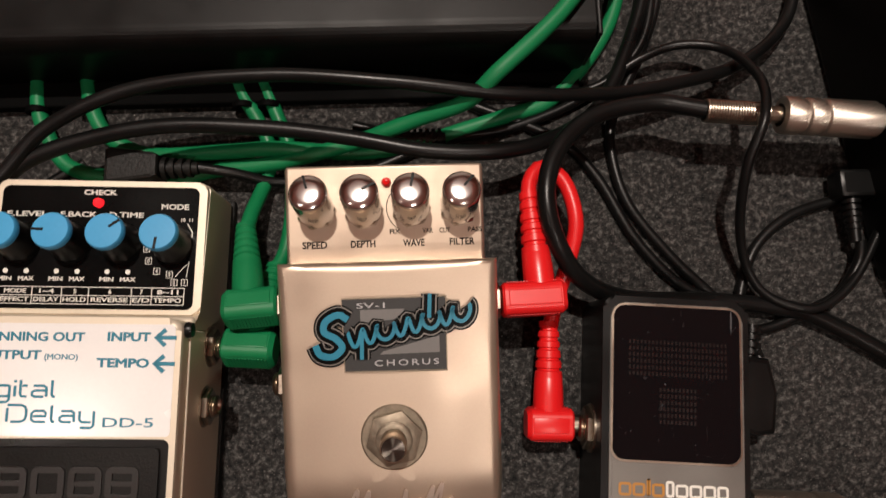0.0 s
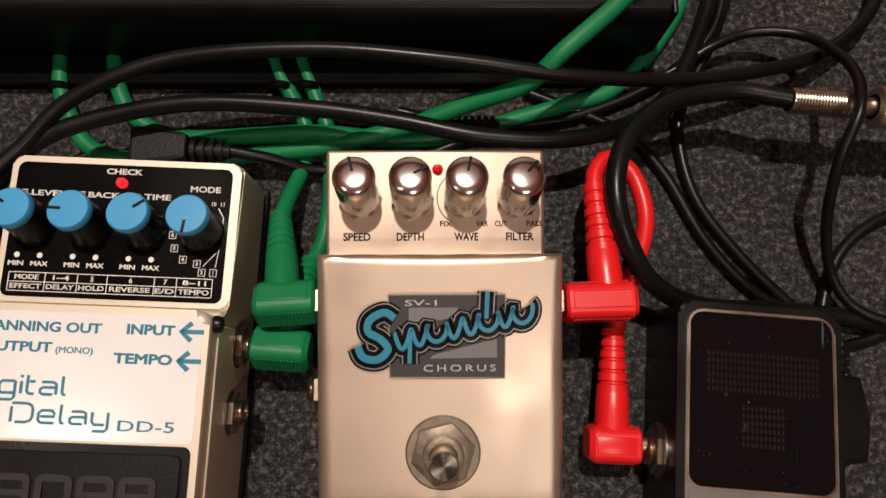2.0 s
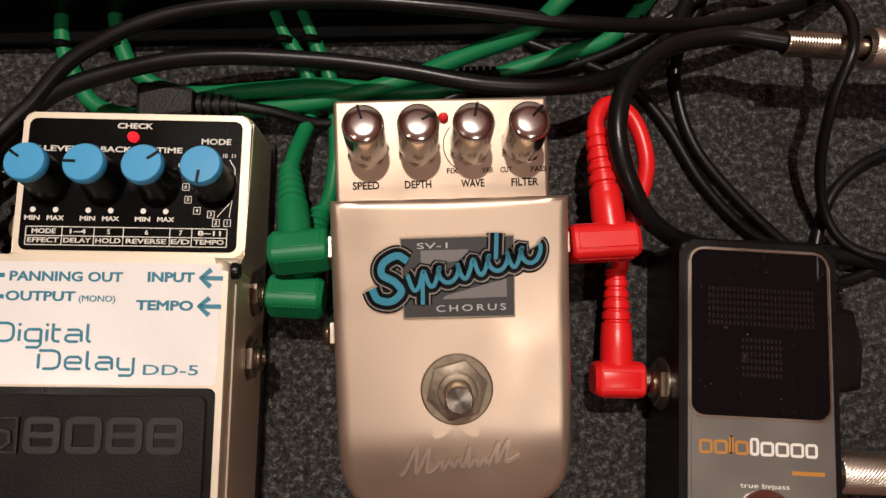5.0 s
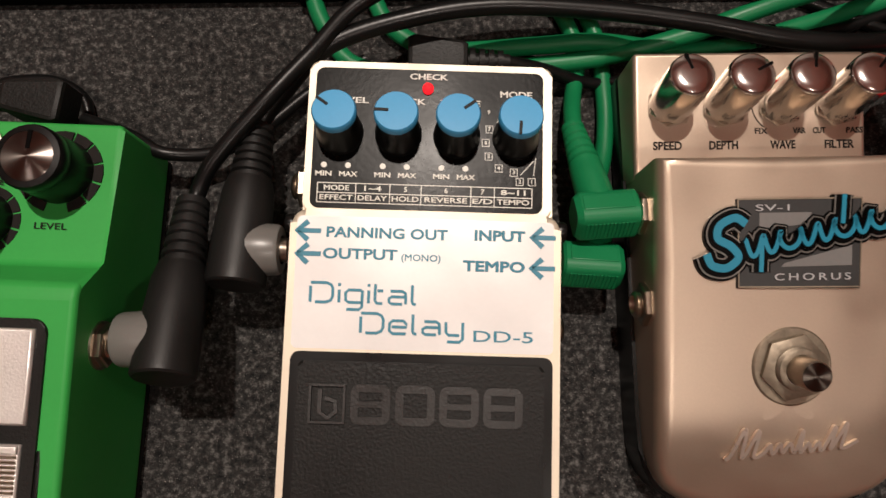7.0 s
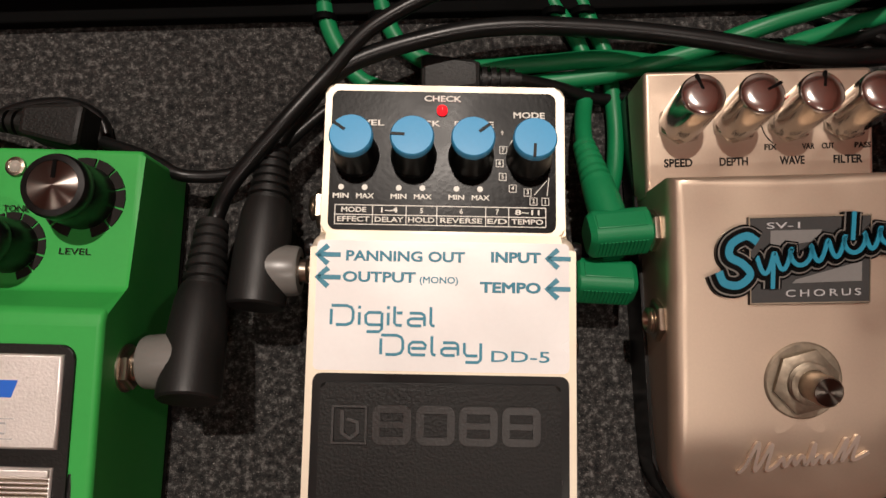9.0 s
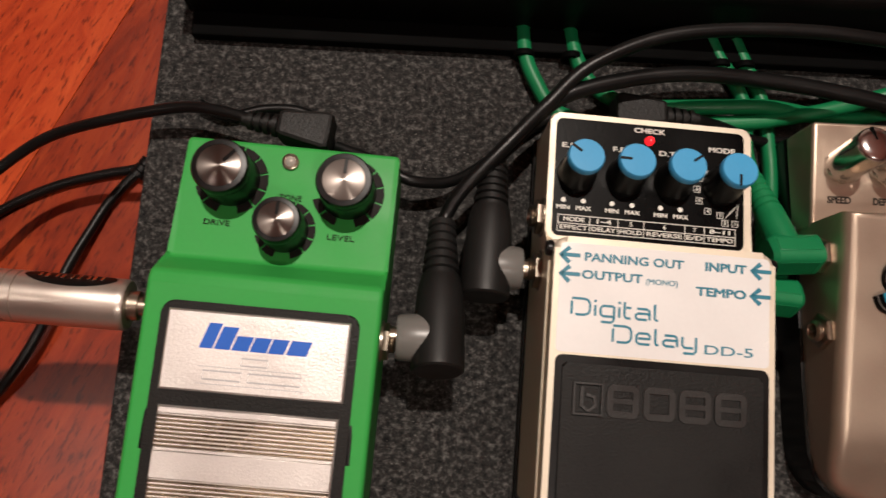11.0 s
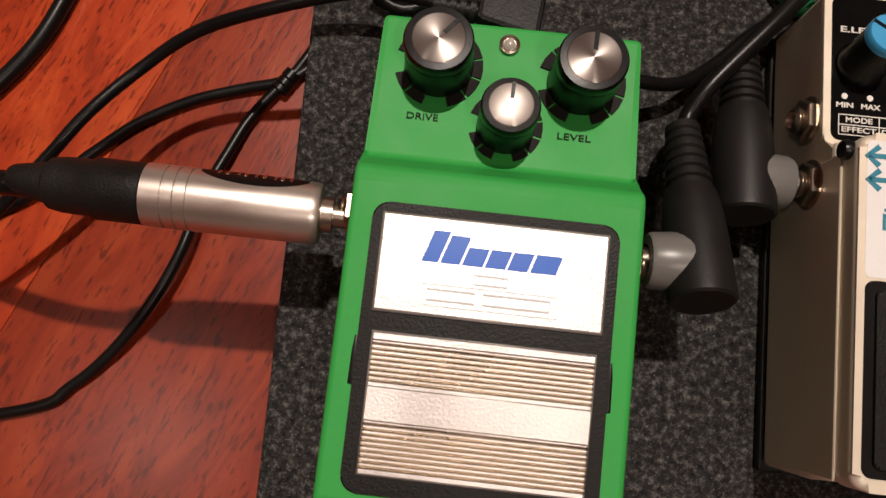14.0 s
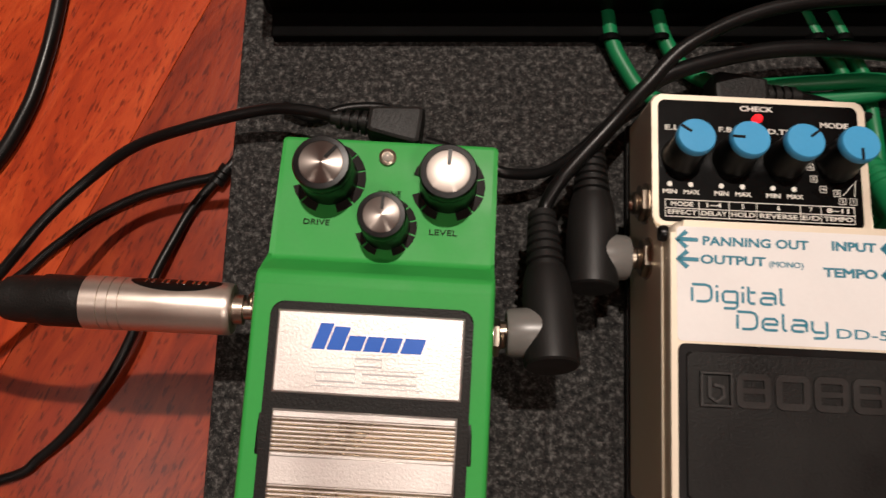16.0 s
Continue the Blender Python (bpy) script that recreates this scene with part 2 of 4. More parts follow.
lit, lt, lb = nodes_of("lit_red_led")
lb.inputs["Base Color"].default_value = (0.8, 0.01, 0.01, 1)
lb.inputs["Emission Color"].default_value = (1, 0.02, 0.03, 1)
lb.inputs["Emission Strength"].default_value = 1.1
lb.inputs["Roughness"].default_value = 0.15
MM = 0.001


# ---- builders (millimetres) ----
def mesh_of(name, bm, material, smooth=True):
    bmesh.ops.recalc_face_normals(bm, faces=bm.faces)
    me = bpy.data.meshes.new(name)
    bm.to_mesh(me)
    bm.free()
    me.materials.append(material)
    if smooth:
        me.polygons.foreach_set("use_smooth", [True] * len(me.polygons))
        me.set_sharp_from_angle(angle=radians(38))
        for p in me.polygons:
            if len(p.vertices) > 4 or p.area > 6e-5:
                p.use_smooth = False
    return me


def thing(name, label, category, x=0, y=0, z=0, rz=0, group="", kind=""):
    ob = new(name)
    ob.matrix_basis = pose(x * MM, y * MM, z * MM, 0, 0, rz)
    ob.empty_display_size = 0.01
    return tagged(ob, label, category, group, kind)


def part(name, bm, material, parent, label="", at=None):
    ob = new(name, mesh_of(name, bm, material))
    ob.parent = parent
    if at is not None:
        ob.matrix_basis = at
    return tagged(ob, label)


def block(x0, x1, y0, y1, z0, z1, bevel=0.0, seg=2):
    bm = bmesh.new()
    bmesh.ops.create_cube(bm, size=1)
    for v in bm.verts:
        v.co = Vector((x0 if v.co.x < 0 else x1, y0 if v.co.y < 0 else y1, z0 if v.co.z < 0 else z1)) * MM
    if bevel:
        bmesh.ops.bevel(bm, geom=bm.edges[:], offset=bevel * MM, segments=seg, profile=0.5, affect="EDGES", clamp_overlap=True)
    return bm


def prism(outline, x0, x1, bevel=0.0, seg=3):
    """A side outline (y, z) drawn out from x0 to x1."""
    bm = bmesh.new()
    a = [bm.verts.new((x0 * MM, y * MM, z * MM)) for y, z in outline]
    b = [bm.verts.new((x1 * MM, y * MM, z * MM)) for y, z in outline]
    n = len(outline)
    bm.faces.new(a)
    bm.faces.new(b[::-1])
    for i in range(n):
        bm.faces.new((a[i], b[i], b[(i + 1) % n], a[(i + 1) % n]))
    if bevel:
        bmesh.ops.bevel(bm, geom=bm.edges[:], offset=bevel * MM, segments=seg, profile=0.5, affect="EDGES", clamp_overlap=True)
    return bm


def slab(outline, z0, z1, bevel=0.0, seg=2, slope=None):
    """A plan outline (x, y) between two heights."""
    bm = bmesh.new()
    f = slope or (lambda x, y: 0.0)
    a = [bm.verts.new((x * MM, y * MM, (z0 + f(x, y)) * MM)) for x, y in outline]
    b = [bm.verts.new((x * MM, y * MM, (z1 + f(x, y)) * MM)) for x, y in outline]
    n = len(outline)
    bm.faces.new(a[::-1])
    top = bm.faces.new(b)
    for i in range(n):
        bm.faces.new((a[i], a[(i + 1) % n], b[(i + 1) % n], b[i]))
    if bevel:
        bmesh.ops.bevel(bm, geom=list(top.edges), offset=bevel * MM, segments=seg, profile=0.5, affect="EDGES", clamp_overlap=True)
    return bm


def rounded(x0, x1, y0, y1, r, n=6):
    out = []
    for cx, cy, a0 in ((x1 - r, y1 - r, 0), (x0 + r, y1 - r, 90), (x0 + r, y0 + r, 180), (x1 - r, y0 + r, 270)):
        for i in range(n + 1):
            a = radians(a0 + 90 * i / n)
            out.append((cx + r * math.cos(a), cy + r * math.sin(a)))
    return out


def lathe(profile, seg=32, flat=0):
    """A turned form about z from (radius, height) pairs; flat: its number of sides, for nuts."""
    bm = bmesh.new()
    k = flat or seg
    rings = []
    for r, z in profile:
        if r <= 1e-6:
            rings.append([bm.verts.new((0, 0, z * MM))])
        else:
            rings.append([bm.verts.new((r * MM * math.cos(2 * math.pi * i / k), r * MM * math.sin(2 * math.pi * i / k), z * MM)) for i in range(k)])
    for a, b in zip(rings, rings[1:]):
        for i in range(k):
            j = (i + 1) % k
            if len(a) == 1 and len(b) > 1:
                bm.faces.new((a[0], b[i], b[j]))
            elif len(b) == 1 and len(a) > 1:
                bm.faces.new((a[i], a[j], b[0]))
            elif len(a) > 1:
                bm.faces.new((a[i], a[j], b[j], b[i]))
    return bm


def along(p, q):
    """A pose at p (mm) whose z axis points to q."""
    p, q = Vector(p), Vector(q)
    return Matrix.Translation(p * MM) @ (q - p).to_track_quat("Z", "Y").to_matrix().to_4x4()


def smooth_line(points, step=2.5):
    """A line that glides through the points."""
    P = [Vector(p) for p in points]
    P = [P[0] * 2 - P[1]] + P + [P[-1] * 2 - P[-2]]
    out = []
    for a, b, c, d in zip(P, P[1:], P[2:], P[3:]):
        n = max(2, int((c - b).length / step))
        for i in range(n):
            s = i / n
            out.append(0.5 * ((2 * b) + (c - a) * s + (2 * a - 5 * b + 4 * c - d) * s * s + (3 * b - a - 3 * c + d) * s ** 3))
    return out + [P[-2]]


def tube(points, radius, seg=12, step=2.5, radii=None):
    line = smooth_line(points, step)
    bm = bmesh.new()
    up, rings = Vector((0, 0, 1)), []
    n = len(line)
    for i, p in enumerate(line):
        d = (line[min(i + 1, n - 1)] - line[max(i - 1, 0)]).normalized()
        side = d.cross(up)
        if side.length < 1e-3:
            side = Vector((1, 0, 0))
        side.normalize()
        up = side.cross(d).normalized()
        r = radius if radii is None else radii(i / (n - 1)) * radius
        rings.append([bm.verts.new((p + side * (r * math.cos(2 * math.pi * k / seg)) + up * (r * math.sin(2 * math.pi * k / seg))) * MM) for k in range(seg)])
    for a, b in zip(rings, rings[1:]):
        for k in range(seg):
            bm.faces.new((a[k], a[(k + 1) % seg], b[(k + 1) % seg], b[k]))
    bm.faces.new(rings[0][::-1])
    bm.faces.new(rings[-1])
    return bm


def lettering(words, size, thick=0.12, wide=1.0, space=1.0, weight=0.0, shear=0.0):
    """Words in the built-in font as a bmesh, centred, size in mm of capital height."""
    cu = bpy.data.curves.new("letters", "FONT")
    cu.body, cu.size, cu.extrude, cu.align_x, cu.align_y = words, size * MM * 1.42, thick * MM / 2, "CENTER", "CENTER"
    cu.space_character, cu.bevel_depth, cu.bevel_resolution, cu.shear, cu.resolution_u = space, weight * MM, 0, shear, 3
    ob = new("letters", cu)
    me = bpy.data.meshes.new_from_object(ob.evaluated_get(bpy.context.evaluated_depsgraph_get()))
    bm = bmesh.new()
    bm.from_mesh(me)
    xs = [v.co.x for v in bm.verts]
    mid = (min(xs) + max(xs)) / 2
    for v in bm.verts:
        v.co.x = (v.co.x - mid) * wide
    bpy.data.objects.remove(ob)
    bpy.data.meshes.remove(me)
    bpy.data.curves.remove(cu)
    return bm


def write(words, parent, mat, x, y, z, size, width=0.0, tilt=0.0, turn=0.0, name="lettering", **kw):
    """Words on a face, fitted to a width in mm where one is given."""
    bm = lettering(words, size, **kw)
    if width:
        xs = [v.co.x for v in bm.verts]
        f = width * MM / (max(xs) - min(xs))
        for v in bm.verts:
            v.co.x *= f
    return part(name, bm, mat, parent, at=pose(x * MM, y * MM, z * MM, tilt, 0, turn))


def stroke(points, w, z, h=0.25, slope=None, closed=False):
    """A flat band of width w along a plan line, h high."""
    line = [Vector((p[0], p[1], 0)) for p in points]
    bm = bmesh.new()
    f = slope or (lambda x, y: 0.0)
    n = len(line)
    rows = []
    for i, p in enumerate(line):
        if closed:
            d = line[(i + 1) % n] - line[i - 1]
        else:
            d = line[min(i + 1, n - 1)] - line[max(i - 1, 0)]
        d.normalize()
        s = Vector((-d.y, d.x, 0)) * (w / 2)
        a, b = p + s, p - s
        rows.append([bm.verts.new(Vector((c.x, c.y, zz + f(c.x, c.y))) * MM) for c, zz in ((a, z), (a, z + h), (b, z + h), (b, z))])
    pairs = list(zip(rows, rows[1:])) + ([(rows[-1], rows[0])] if closed else [])
    for a, b in pairs:
        for k in range(4):
            bm.faces.new((a[k], a[(k + 1) % 4], b[(k + 1) % 4], b[k]))
    if not closed:
        bm.faces.new(rows[0])
        bm.faces.new(rows[-1][::-1])
    return bm


def merge(*parts):
    bm = bmesh.new()
    for p in parts:
        me = bpy.data.meshes.new("join")
        p.to_mesh(me)
        p.free()
        bm.from_mesh(me)
        bpy.data.meshes.remove(me)
    return bm


# ---- the room and the floor ----
def setting(name, bm, mat, label, category):
    ob = new(name, mesh_of(name, bm, mat))
    return tagged(ob, label, category, kind="structure")


FLOOR_Z = -42
# walls and ceiling stay out of view; added for bounced light and metal reflections
setting("wall_north", block(-2600, 2600, 2500, 2600, FLOOR_Z, 2400), WALL, "unseen plain wall added for fill and reflections", "wall")
setting("wall_south", block(-2600, 2600, -2600, -2500, FLOOR_Z, 2400), WALL, "unseen plain wall added for fill and reflections", "wall")
setting("wall_east", block(2500, 2600, -2500, 2500, FLOOR_Z, 2400), WALL, "unseen plain wall added for fill and reflections", "wall")
setting("wall_west", block(-2600, -2500, -2500, 2500, FLOOR_Z, 2400), WALL, "unseen plain wall added for fill and reflections", "wall")
setting("ceiling", block(-2600, 2600, -2600, 2600, 2400, 2500), PLASTER, "unseen plain ceiling added for fill and reflections", "ceiling")
floor = setting("floor", block(-2500, 2500, -2500, 2500, FLOOR_Z - 60, FLOOR_Z - 14), WOOD, "red hardwood strip floor with warm gloss", "floor")

# ---- pedalboard ----
BOARD = [(-149.5, 150), (-154.5, -168), (420, -172), (420, 150)]
board = thing("pedalboard", "low pedalboard covered in flecked grey carpet", "pedalboard")
part("carpet_top", slab(BOARD, -30, 0, 2.5, 3), CARPET, board)
inner = [(-143.5, 143), (-148.5, -161), (412, -165), (412, 143)]
part("base", slab(inner, FLOOR_Z, -30), BLACK, board, "dark wooden base of the board")

# ---- long black power unit at the back ----
unit = thing("power_unit", "long low black powder-coated metal power box with rounded front edge", "power supply", 30.5, 84.4, 0, 0.3)
UNIT = [(0, 0.3)] + [(7 - 7 * math.cos(radians(a)), 28 + 7 * math.sin(radians(a))) for a in range(0, 91, 10)] + [(75, 35), (75, 0.3)]
part("case", prism(UNIT, -168.5, 175.5, 0.6, 1), BOX, unit)
part("end_cap", block(175.7, 177.6, 1, 74, 0.5, 34.2, 0.8), BOX, unit)
part("end_cap", block(-170.6, -168.7, 1, 74, 0.5, 34.2, 0.8), BOX, unit)

# added strip and sockets: end the leads in the shaded zone before the box
part("added_dark_strip", block(-168, 175, -10.6, -0.2, 0.4, 5.6, 0.8), DULL, unit, "low black strip added where the patch leads vanish in the dark")
for x in (-37.5, -18.5, 41.5, 51.5):
    part("lead_socket", lathe([(2.6, 0), (4.0, 0), (4.2, 0.4), (4.2, 2.4), (2.6, 2.4)], 20), DULL, unit, at=along((x, -10.4, 4.4), (x, -40, 4.4)))

# ---- black box at the right ----
rbox = thing("black_pedal", "black metal pedal with a jack plugged into its side", "pedal", 311, 58, 0, 7.7)
part("body", block(0, 90, -62, 75, 0.2, 46, 3, 3), BOX, rbox)
part("top_plate", block(6, 86, -56, 70, 46.1, 48, 0.8), RUBBER, rbox)


# ---- knobs, switches, jacks ----
def hex_nut(parent, p, q, r=6.2, h=2.4, washer=True, bore=True):
    """A jack's nut on a wall at p, facing q."""
    m = along(p, q)
    if washer:
        part("washer", lathe([(r * 0.5, 0), (r * 1.12, 0), (r * 1.12, 0.6), (r * 0.5, 0.6)]), NICKEL, parent, at=m @ pose(0, 0, 0))
    nut = part("nut", lathe([(r * 0.55, 0.6), (r * 0.97, 0.6), (r, 0.9), (r, h), (r * 0.93, h + 0.4), (r * 0.62, h + 0.4), (r * 0.58, 0.6)], flat=6), NICKEL, parent, at=m)
    thread = [(r * 0.45, 0.2)]
    for i in range(5):
        thread += [(r * 0.62, 0.6 + i * 0.9), (r * 0.56, 1.05 + i * 0.9)]
    part("threaded_bush", lathe(thread + [(r * 0.45, 5), (r * 0.4, 4.6), (r * 0.4, 0.3)]), NICKEL, parent, at=m)
    if bore:
        part("socket", lathe([(0, 1.2), (r * 0.4, 1.2)]), BLACK, parent, at=m)
    return nut


# ---- open technical letters of the delay's name: lines in parts of the capital height ----
OPEN = {"D": (1.0, [[(0, 0.82), (0, 0)], [(0, 1), (0.7, 1), (0.92, 0.9), (1, 0.7), (1, 0.3), (0.92, 0.1), (0.7, 0), (0.22, 0)]]),
        "i": (0.0, [[(0, 0), (0, 0.66)], [(0, 0.85), (0, 1.0)]]),
        "g": (0.75, [[(0.75, 0.02), (0.15, 0.02), (0.02, 0.12), (0, 0.5), (0.13, 0.66), (0.72, 0.66)], [(0.75, 0.66), (0.75, -0.2), (0.62, -0.34), (0.06, -0.34)]]),
        "t": (0.34, [[(0, 1), (0, 0.15), (0.08, 0.02), (0.34, 0)], [(0.1, 0.66), (0.36, 0.66)]]),
        "a": (0.75, [[(0.06, 0.66), (0.6, 0.66), (0.73, 0.56), (0.75, 0.4), (0.75, 0)], [(0.7, 0.37), (0.13, 0.37), (0, 0.27), (0, 0.1), (0.13, 0), (0.6, 0)]]),
        "l": (0.16, [[(0, 1), (0, 0.14), (0.05, 0.03), (0.18, 0)]]),
        "e": (0.75, [[(0.1, 0.34), (0.75, 0.34), (0.75, 0.5), (0.62, 0.66), (0.14, 0.66), (0, 0.5), (0, 0.14), (0.14, 0), (0.74, 0)]]),
        "y": (0.75, [[(0, 0.66), (0, 0.15), (0.12, 0), (0.6, 0)], [(0.75, 0.66), (0.75, -0.2), (0.62, -0.34), (0.06, -0.34)]])}


def open_words(words, parent, x, y, size, slope):
    for letter in words:
        width, lines = OPEN[letter]
        for line in lines:
            part("lettering", stroke([(x + a * 1.15 * size, y + q * size) for a, q in line], 0.74, 50.08, 0.2, slope), TEAL, parent)
        x += (width * 1.15 + 0.33) * size


# ---- delay pedal ----
def delay_pedal():
    d = thing("delay_pedal", "champagne metal delay pedal with blue-capped knobs and black rubber treadle", "guitar pedal", 32.2, 0.8, 0, -2.4, "pedals on the board")
    part("base_plate", block(-35.8, 35.8, -99, 36, 0.3, 4, 1), RUBBER, d, "black rubber base plate")
    part("body", prism([(35, 4.1), (35, 33), (-10.5, 33), (-10.5, 40), (-95, 38.5), (-97, 28), (-97, 4.1)], -34.9, 34.9, 1.6), CREAM, d)
    PLATE_SLOPE = 2.2 / 84
    slope = lambda x, y: (y + 12) * PLATE_SLOPE
    tilt = math.degrees(math.atan(PLATE_SLOPE))
    part("treadle_plate", slab(rounded(-34.7, 34.7, -96.5, -11.6, 4), 41.5, 50, 2.2, 4, slope), CREAM, d)
    part("printed_face", slab(rounded(-32.9, 32.9, -47.2, -13.6, 1.5), 49.9, 50.12, 0, 1, slope), PLATE, d, "pale plate with worn teal lettering")
    part("rubber_frame", slab(rounded(-32.8, 32.8, -93.2, -47.9, 2.2), 49.7, 50.4, 0.3, 1, slope), BLACK, d)
    part("rubber_pad", slab(rounded(-30.6, 30.6, -91, -50.2, 1.4), 49.9, 51.4, 0.8, 3, slope), RUBBER, d, "grained black rubber pad with raised mark")
    rz = 51.3
    part("raised_mark", stroke([(-27, -56), (-18.6, -56), (-18.6, -65), (-27, -65)], 0.8, rz, 1.3, slope, True), PALERUBBER, d)
    part("raised_mark", stroke([(-24.6, -57), (-24.6, -62.6), (-22.6, -63.9), (-20.6, -62.4), (-20.8, -59.8), (-23.4, -59.2)], 1.0, rz, 0.85, slope), PALERUBBER, d)
    for n, x in enumerate((-12.2, -1.2, 9.6, 20.4)):
        part("raised_mark", stroke(rounded(x - 3.9, x + 3.9, -64.4, -56.6, 1.2, 4), 1.9, rz, 0.7, slope, True), PALERUBBER, d)
        if n != 1:
            part("raised_mark", stroke([(x - 3.2, -60.5), (x + 3.2, -60.5)], 1.5, rz, 0.65, slope), PALERUBBER, d)
    # hinge seam and the cover's lower lip on both sides
    for side in (-1, 1):
        part("side_cover", prism([(-15, 12), (-15, 43), (-95.5, 41), (-95.5, 12)], side * 34.6, side * 35.3, 0.3, 1), CREAM, d)
    # control panel
    part("control_panel", slab(rounded(-35.2, 34.8, -9.8, 35.2, 2.8), 32.5, 34.2, 0.6, 3), CREAM, d)
    part("panel_face", slab(rounded(-33.2, 32.2, -8.2, 33.2, 2.4), 34.1, 34.45), PANEL, d, "black printed control panel")
    Z = 34.6
    angles = (55, 88, -52, 176)
    for n, x in enumerate((-25.6, -9.0, 7.6, 24.4)):
        knob = part("knob", lathe([(6.6, -1), (6.7, 0.4), (6.5, 2), (5.9, 3.5), (5.7, 12), (5.5, 13)], 40), BLACK, d, at=pose(x * MM, 13.7 * MM, 34.6 * MM, -8))
        part("cap", lathe([(5.65, 11.4), (6.0, 11.7), (6.0, 13.5), (5.6, 14.2), (0, 14.3)], 40), BLUE, knob, "blue plastic cap")
        ob = part("pointer", block(-0.4, 0.4, 2.0, 5.8, 14.0, 14.5), BLACK, knob)
        ob.matrix_basis = pose(0, 0, 0, 0, 0, angles[n])
        if n < 3:
            for k, (dx, word) in enumerate(((-3.4, "MIN"), (3.4, "MAX"))):
                part("dial_dot", lathe([(0.85, 0), (0.85, 0.15), (0, 0.16)], 12), WHITE, d, at=pose((x - 0.7 + dx) * MM, 4.2 * MM, 34.45 * MM))
                write(word, d, WHITE, x - 0.7 + dx + 0.2 * k, 1.6, Z, 1.4, 4.6 if not k else 5.2, weight=0.06)
    write("CHECK", d, WHITE, -0.8, 31, Z, 1.7, 11, weight=0.07)
    part("led", lathe([(1.6, 0), (1.6, 1.2), (1.2, 2.2), (0.5, 2.7), (0, 2.8)], 20), lit, d, "lit red indicator lamp", at=pose(-1.0 * MM, 27.4 * MM, 34.4 * MM))
    write("MODE", d, WHITE, 24.4, 26.4, Z, 1.8, 9.2, weight=0.07)
    for word, x, w in (("E.LEVEL", -24.4, 13.2), ("F.BACK", -7.4, 12), ("D.TIME", 8.4, 11.5)):
        write(word, d, WHITE, x, 23.4, Z, 1.7, w, weight=0.06)
    for word, x, y in (("10", 27.4, 22), ("11", 30, 22), ("9", 16.6, 21), ("8", 13.6, 18.8)):
        write(word, d, WHITE, x, y, Z, 1.2, weight=0.04)
    for word, x, y in (("7", 16.9, 16), ("6", 15.9, 12), ("5", 16.8, 8), ("4", 19.7, 4.6), ("3", 24, 3.5), ("2", 25.7, 0.9), ("1", 29.1, 0.9)):
        part("number_frame", stroke([(x - 1, y - 1.05), (x + 1, y - 1.05), (x + 1, y + 1.05), (x - 1, y + 1.05)], 0.24, 34.4, 0.15, None, True), WHITE, d)
        write(word, d, WHITE, x, y, Z, 1.15, weight=0.04)
    part("mode_line", stroke([(28.8, 20.8), (30.6, 18), (30.6, 13)], 0.3, 34.4, 0.15), WHITE, d)
    part("mode_line", stroke([(25.9, 2.8), (29.5, 7)], 0.2, 34.4, 0.15), WHITE, d)
    part("mode_line", stroke([(29.6, 2.6), (30.2, 8)], 0.2, 34.4, 0.15), WHITE, d)
    part("mode_line", stroke([(18, 15), (19.5, 19)], 0.3, 34.4, 0.15), WHITE, d)
    # table of modes
    x0, x1, y0, y1 = -31.2, 29.2, -6.6, -1.0
    ym = (y0 + y1) / 2
    for ya in (y0, ym, y1):
        part("table_line", block(x0, x1, ya - 0.12, ya + 0.12, 34.4, 34.55), WHITE, d)
    cols = (x0, -20.4, -10.8, -2.0, 12.0, 18.6, x1)
    for xa in cols:
        part("table_line", block(xa - 0.12, xa + 0.12, y0, y1, 34.4, 34.57), WHITE, d)
    for a, b, up, low in zip(cols, cols[1:], ("MODE", "1~4", "5", "6", "7", "8~11"), ("EFFECT", "DELAY", "HOLD", "REVERSE", "E/D", "TEMPO")):
        write(up, d, WHITE, (a + b) / 2, ym + 1.35, Z, 1.45, (b - a) * (0.66 if len(up) > 3 else 0.5) if len(up) > 2 else 0, weight=0.04)
        write(low, d, WHITE, (a + b) / 2, ym - 1.4, Z, 1.45, (b - a) * 0.86, weight=0.04)
    # teal words on the plate
    def say(word, x, y, size, w, mat=TEAL, **kw):
        write(word, d, mat, x, y, 50.2 + slope(x, y), size, w, tilt=tilt, **kw)
    def arrow(x, y):
        part("arrow", stroke([(x + 0.3, y), (x + 6.3, y)], 1.2, 50.08, 0.2, slope), TEAL, d)
        part("arrow", stroke([(x + 3.0, y + 2.4), (x + 0.2, y), (x + 3.0, y - 2.4)], 1.4, 50.08, 0.2, slope), TEAL, d)
    arrow(-33.0, -17.5)
    arrow(-32.8, -23.4)
    arrow(27.0, -17.6)
    arrow(26.9, -25.5)
    say("PANNING OUT", -9.8, -17.8, 2.6, 31, weight=0.1)
    say("OUTPUT", -16.5, -23.3, 2.6, 19, weight=0.1)
    say("(MONO)", -1, -23.8, 1.7, 10, weight=0.03)
    say("INPUT", 19, -17.6, 2.6, 13, weight=0.13)
    say("TEMPO", 17.6, -25.5, 2.6, 15.8, weight=0.13)
    open_words("Digital", d, -28.6, -35.6, 4.9, slope)
    open_words("Delay", d, -15.6, -43.0, 4.9, slope)
    say("DD-5", 20.3, -43.2, 2.8, 15, weight=0.02)
    # hardware
    part("strap_lug", lathe([(2.4, 0), (2.6, 1), (2.2, 2.2), (0, 2.6)], 20), BLACK, d, at=along((34.5, -15, 45.5), (60, -15, 45.5)))
    part("strap_lug", lathe([(2.4, 0), (2.6, 1), (2.2, 2.2), (0, 2.6)], 20), BLACK, d, at=along((-34.5, -15, 45.5), (-60, -15, 45.5)))
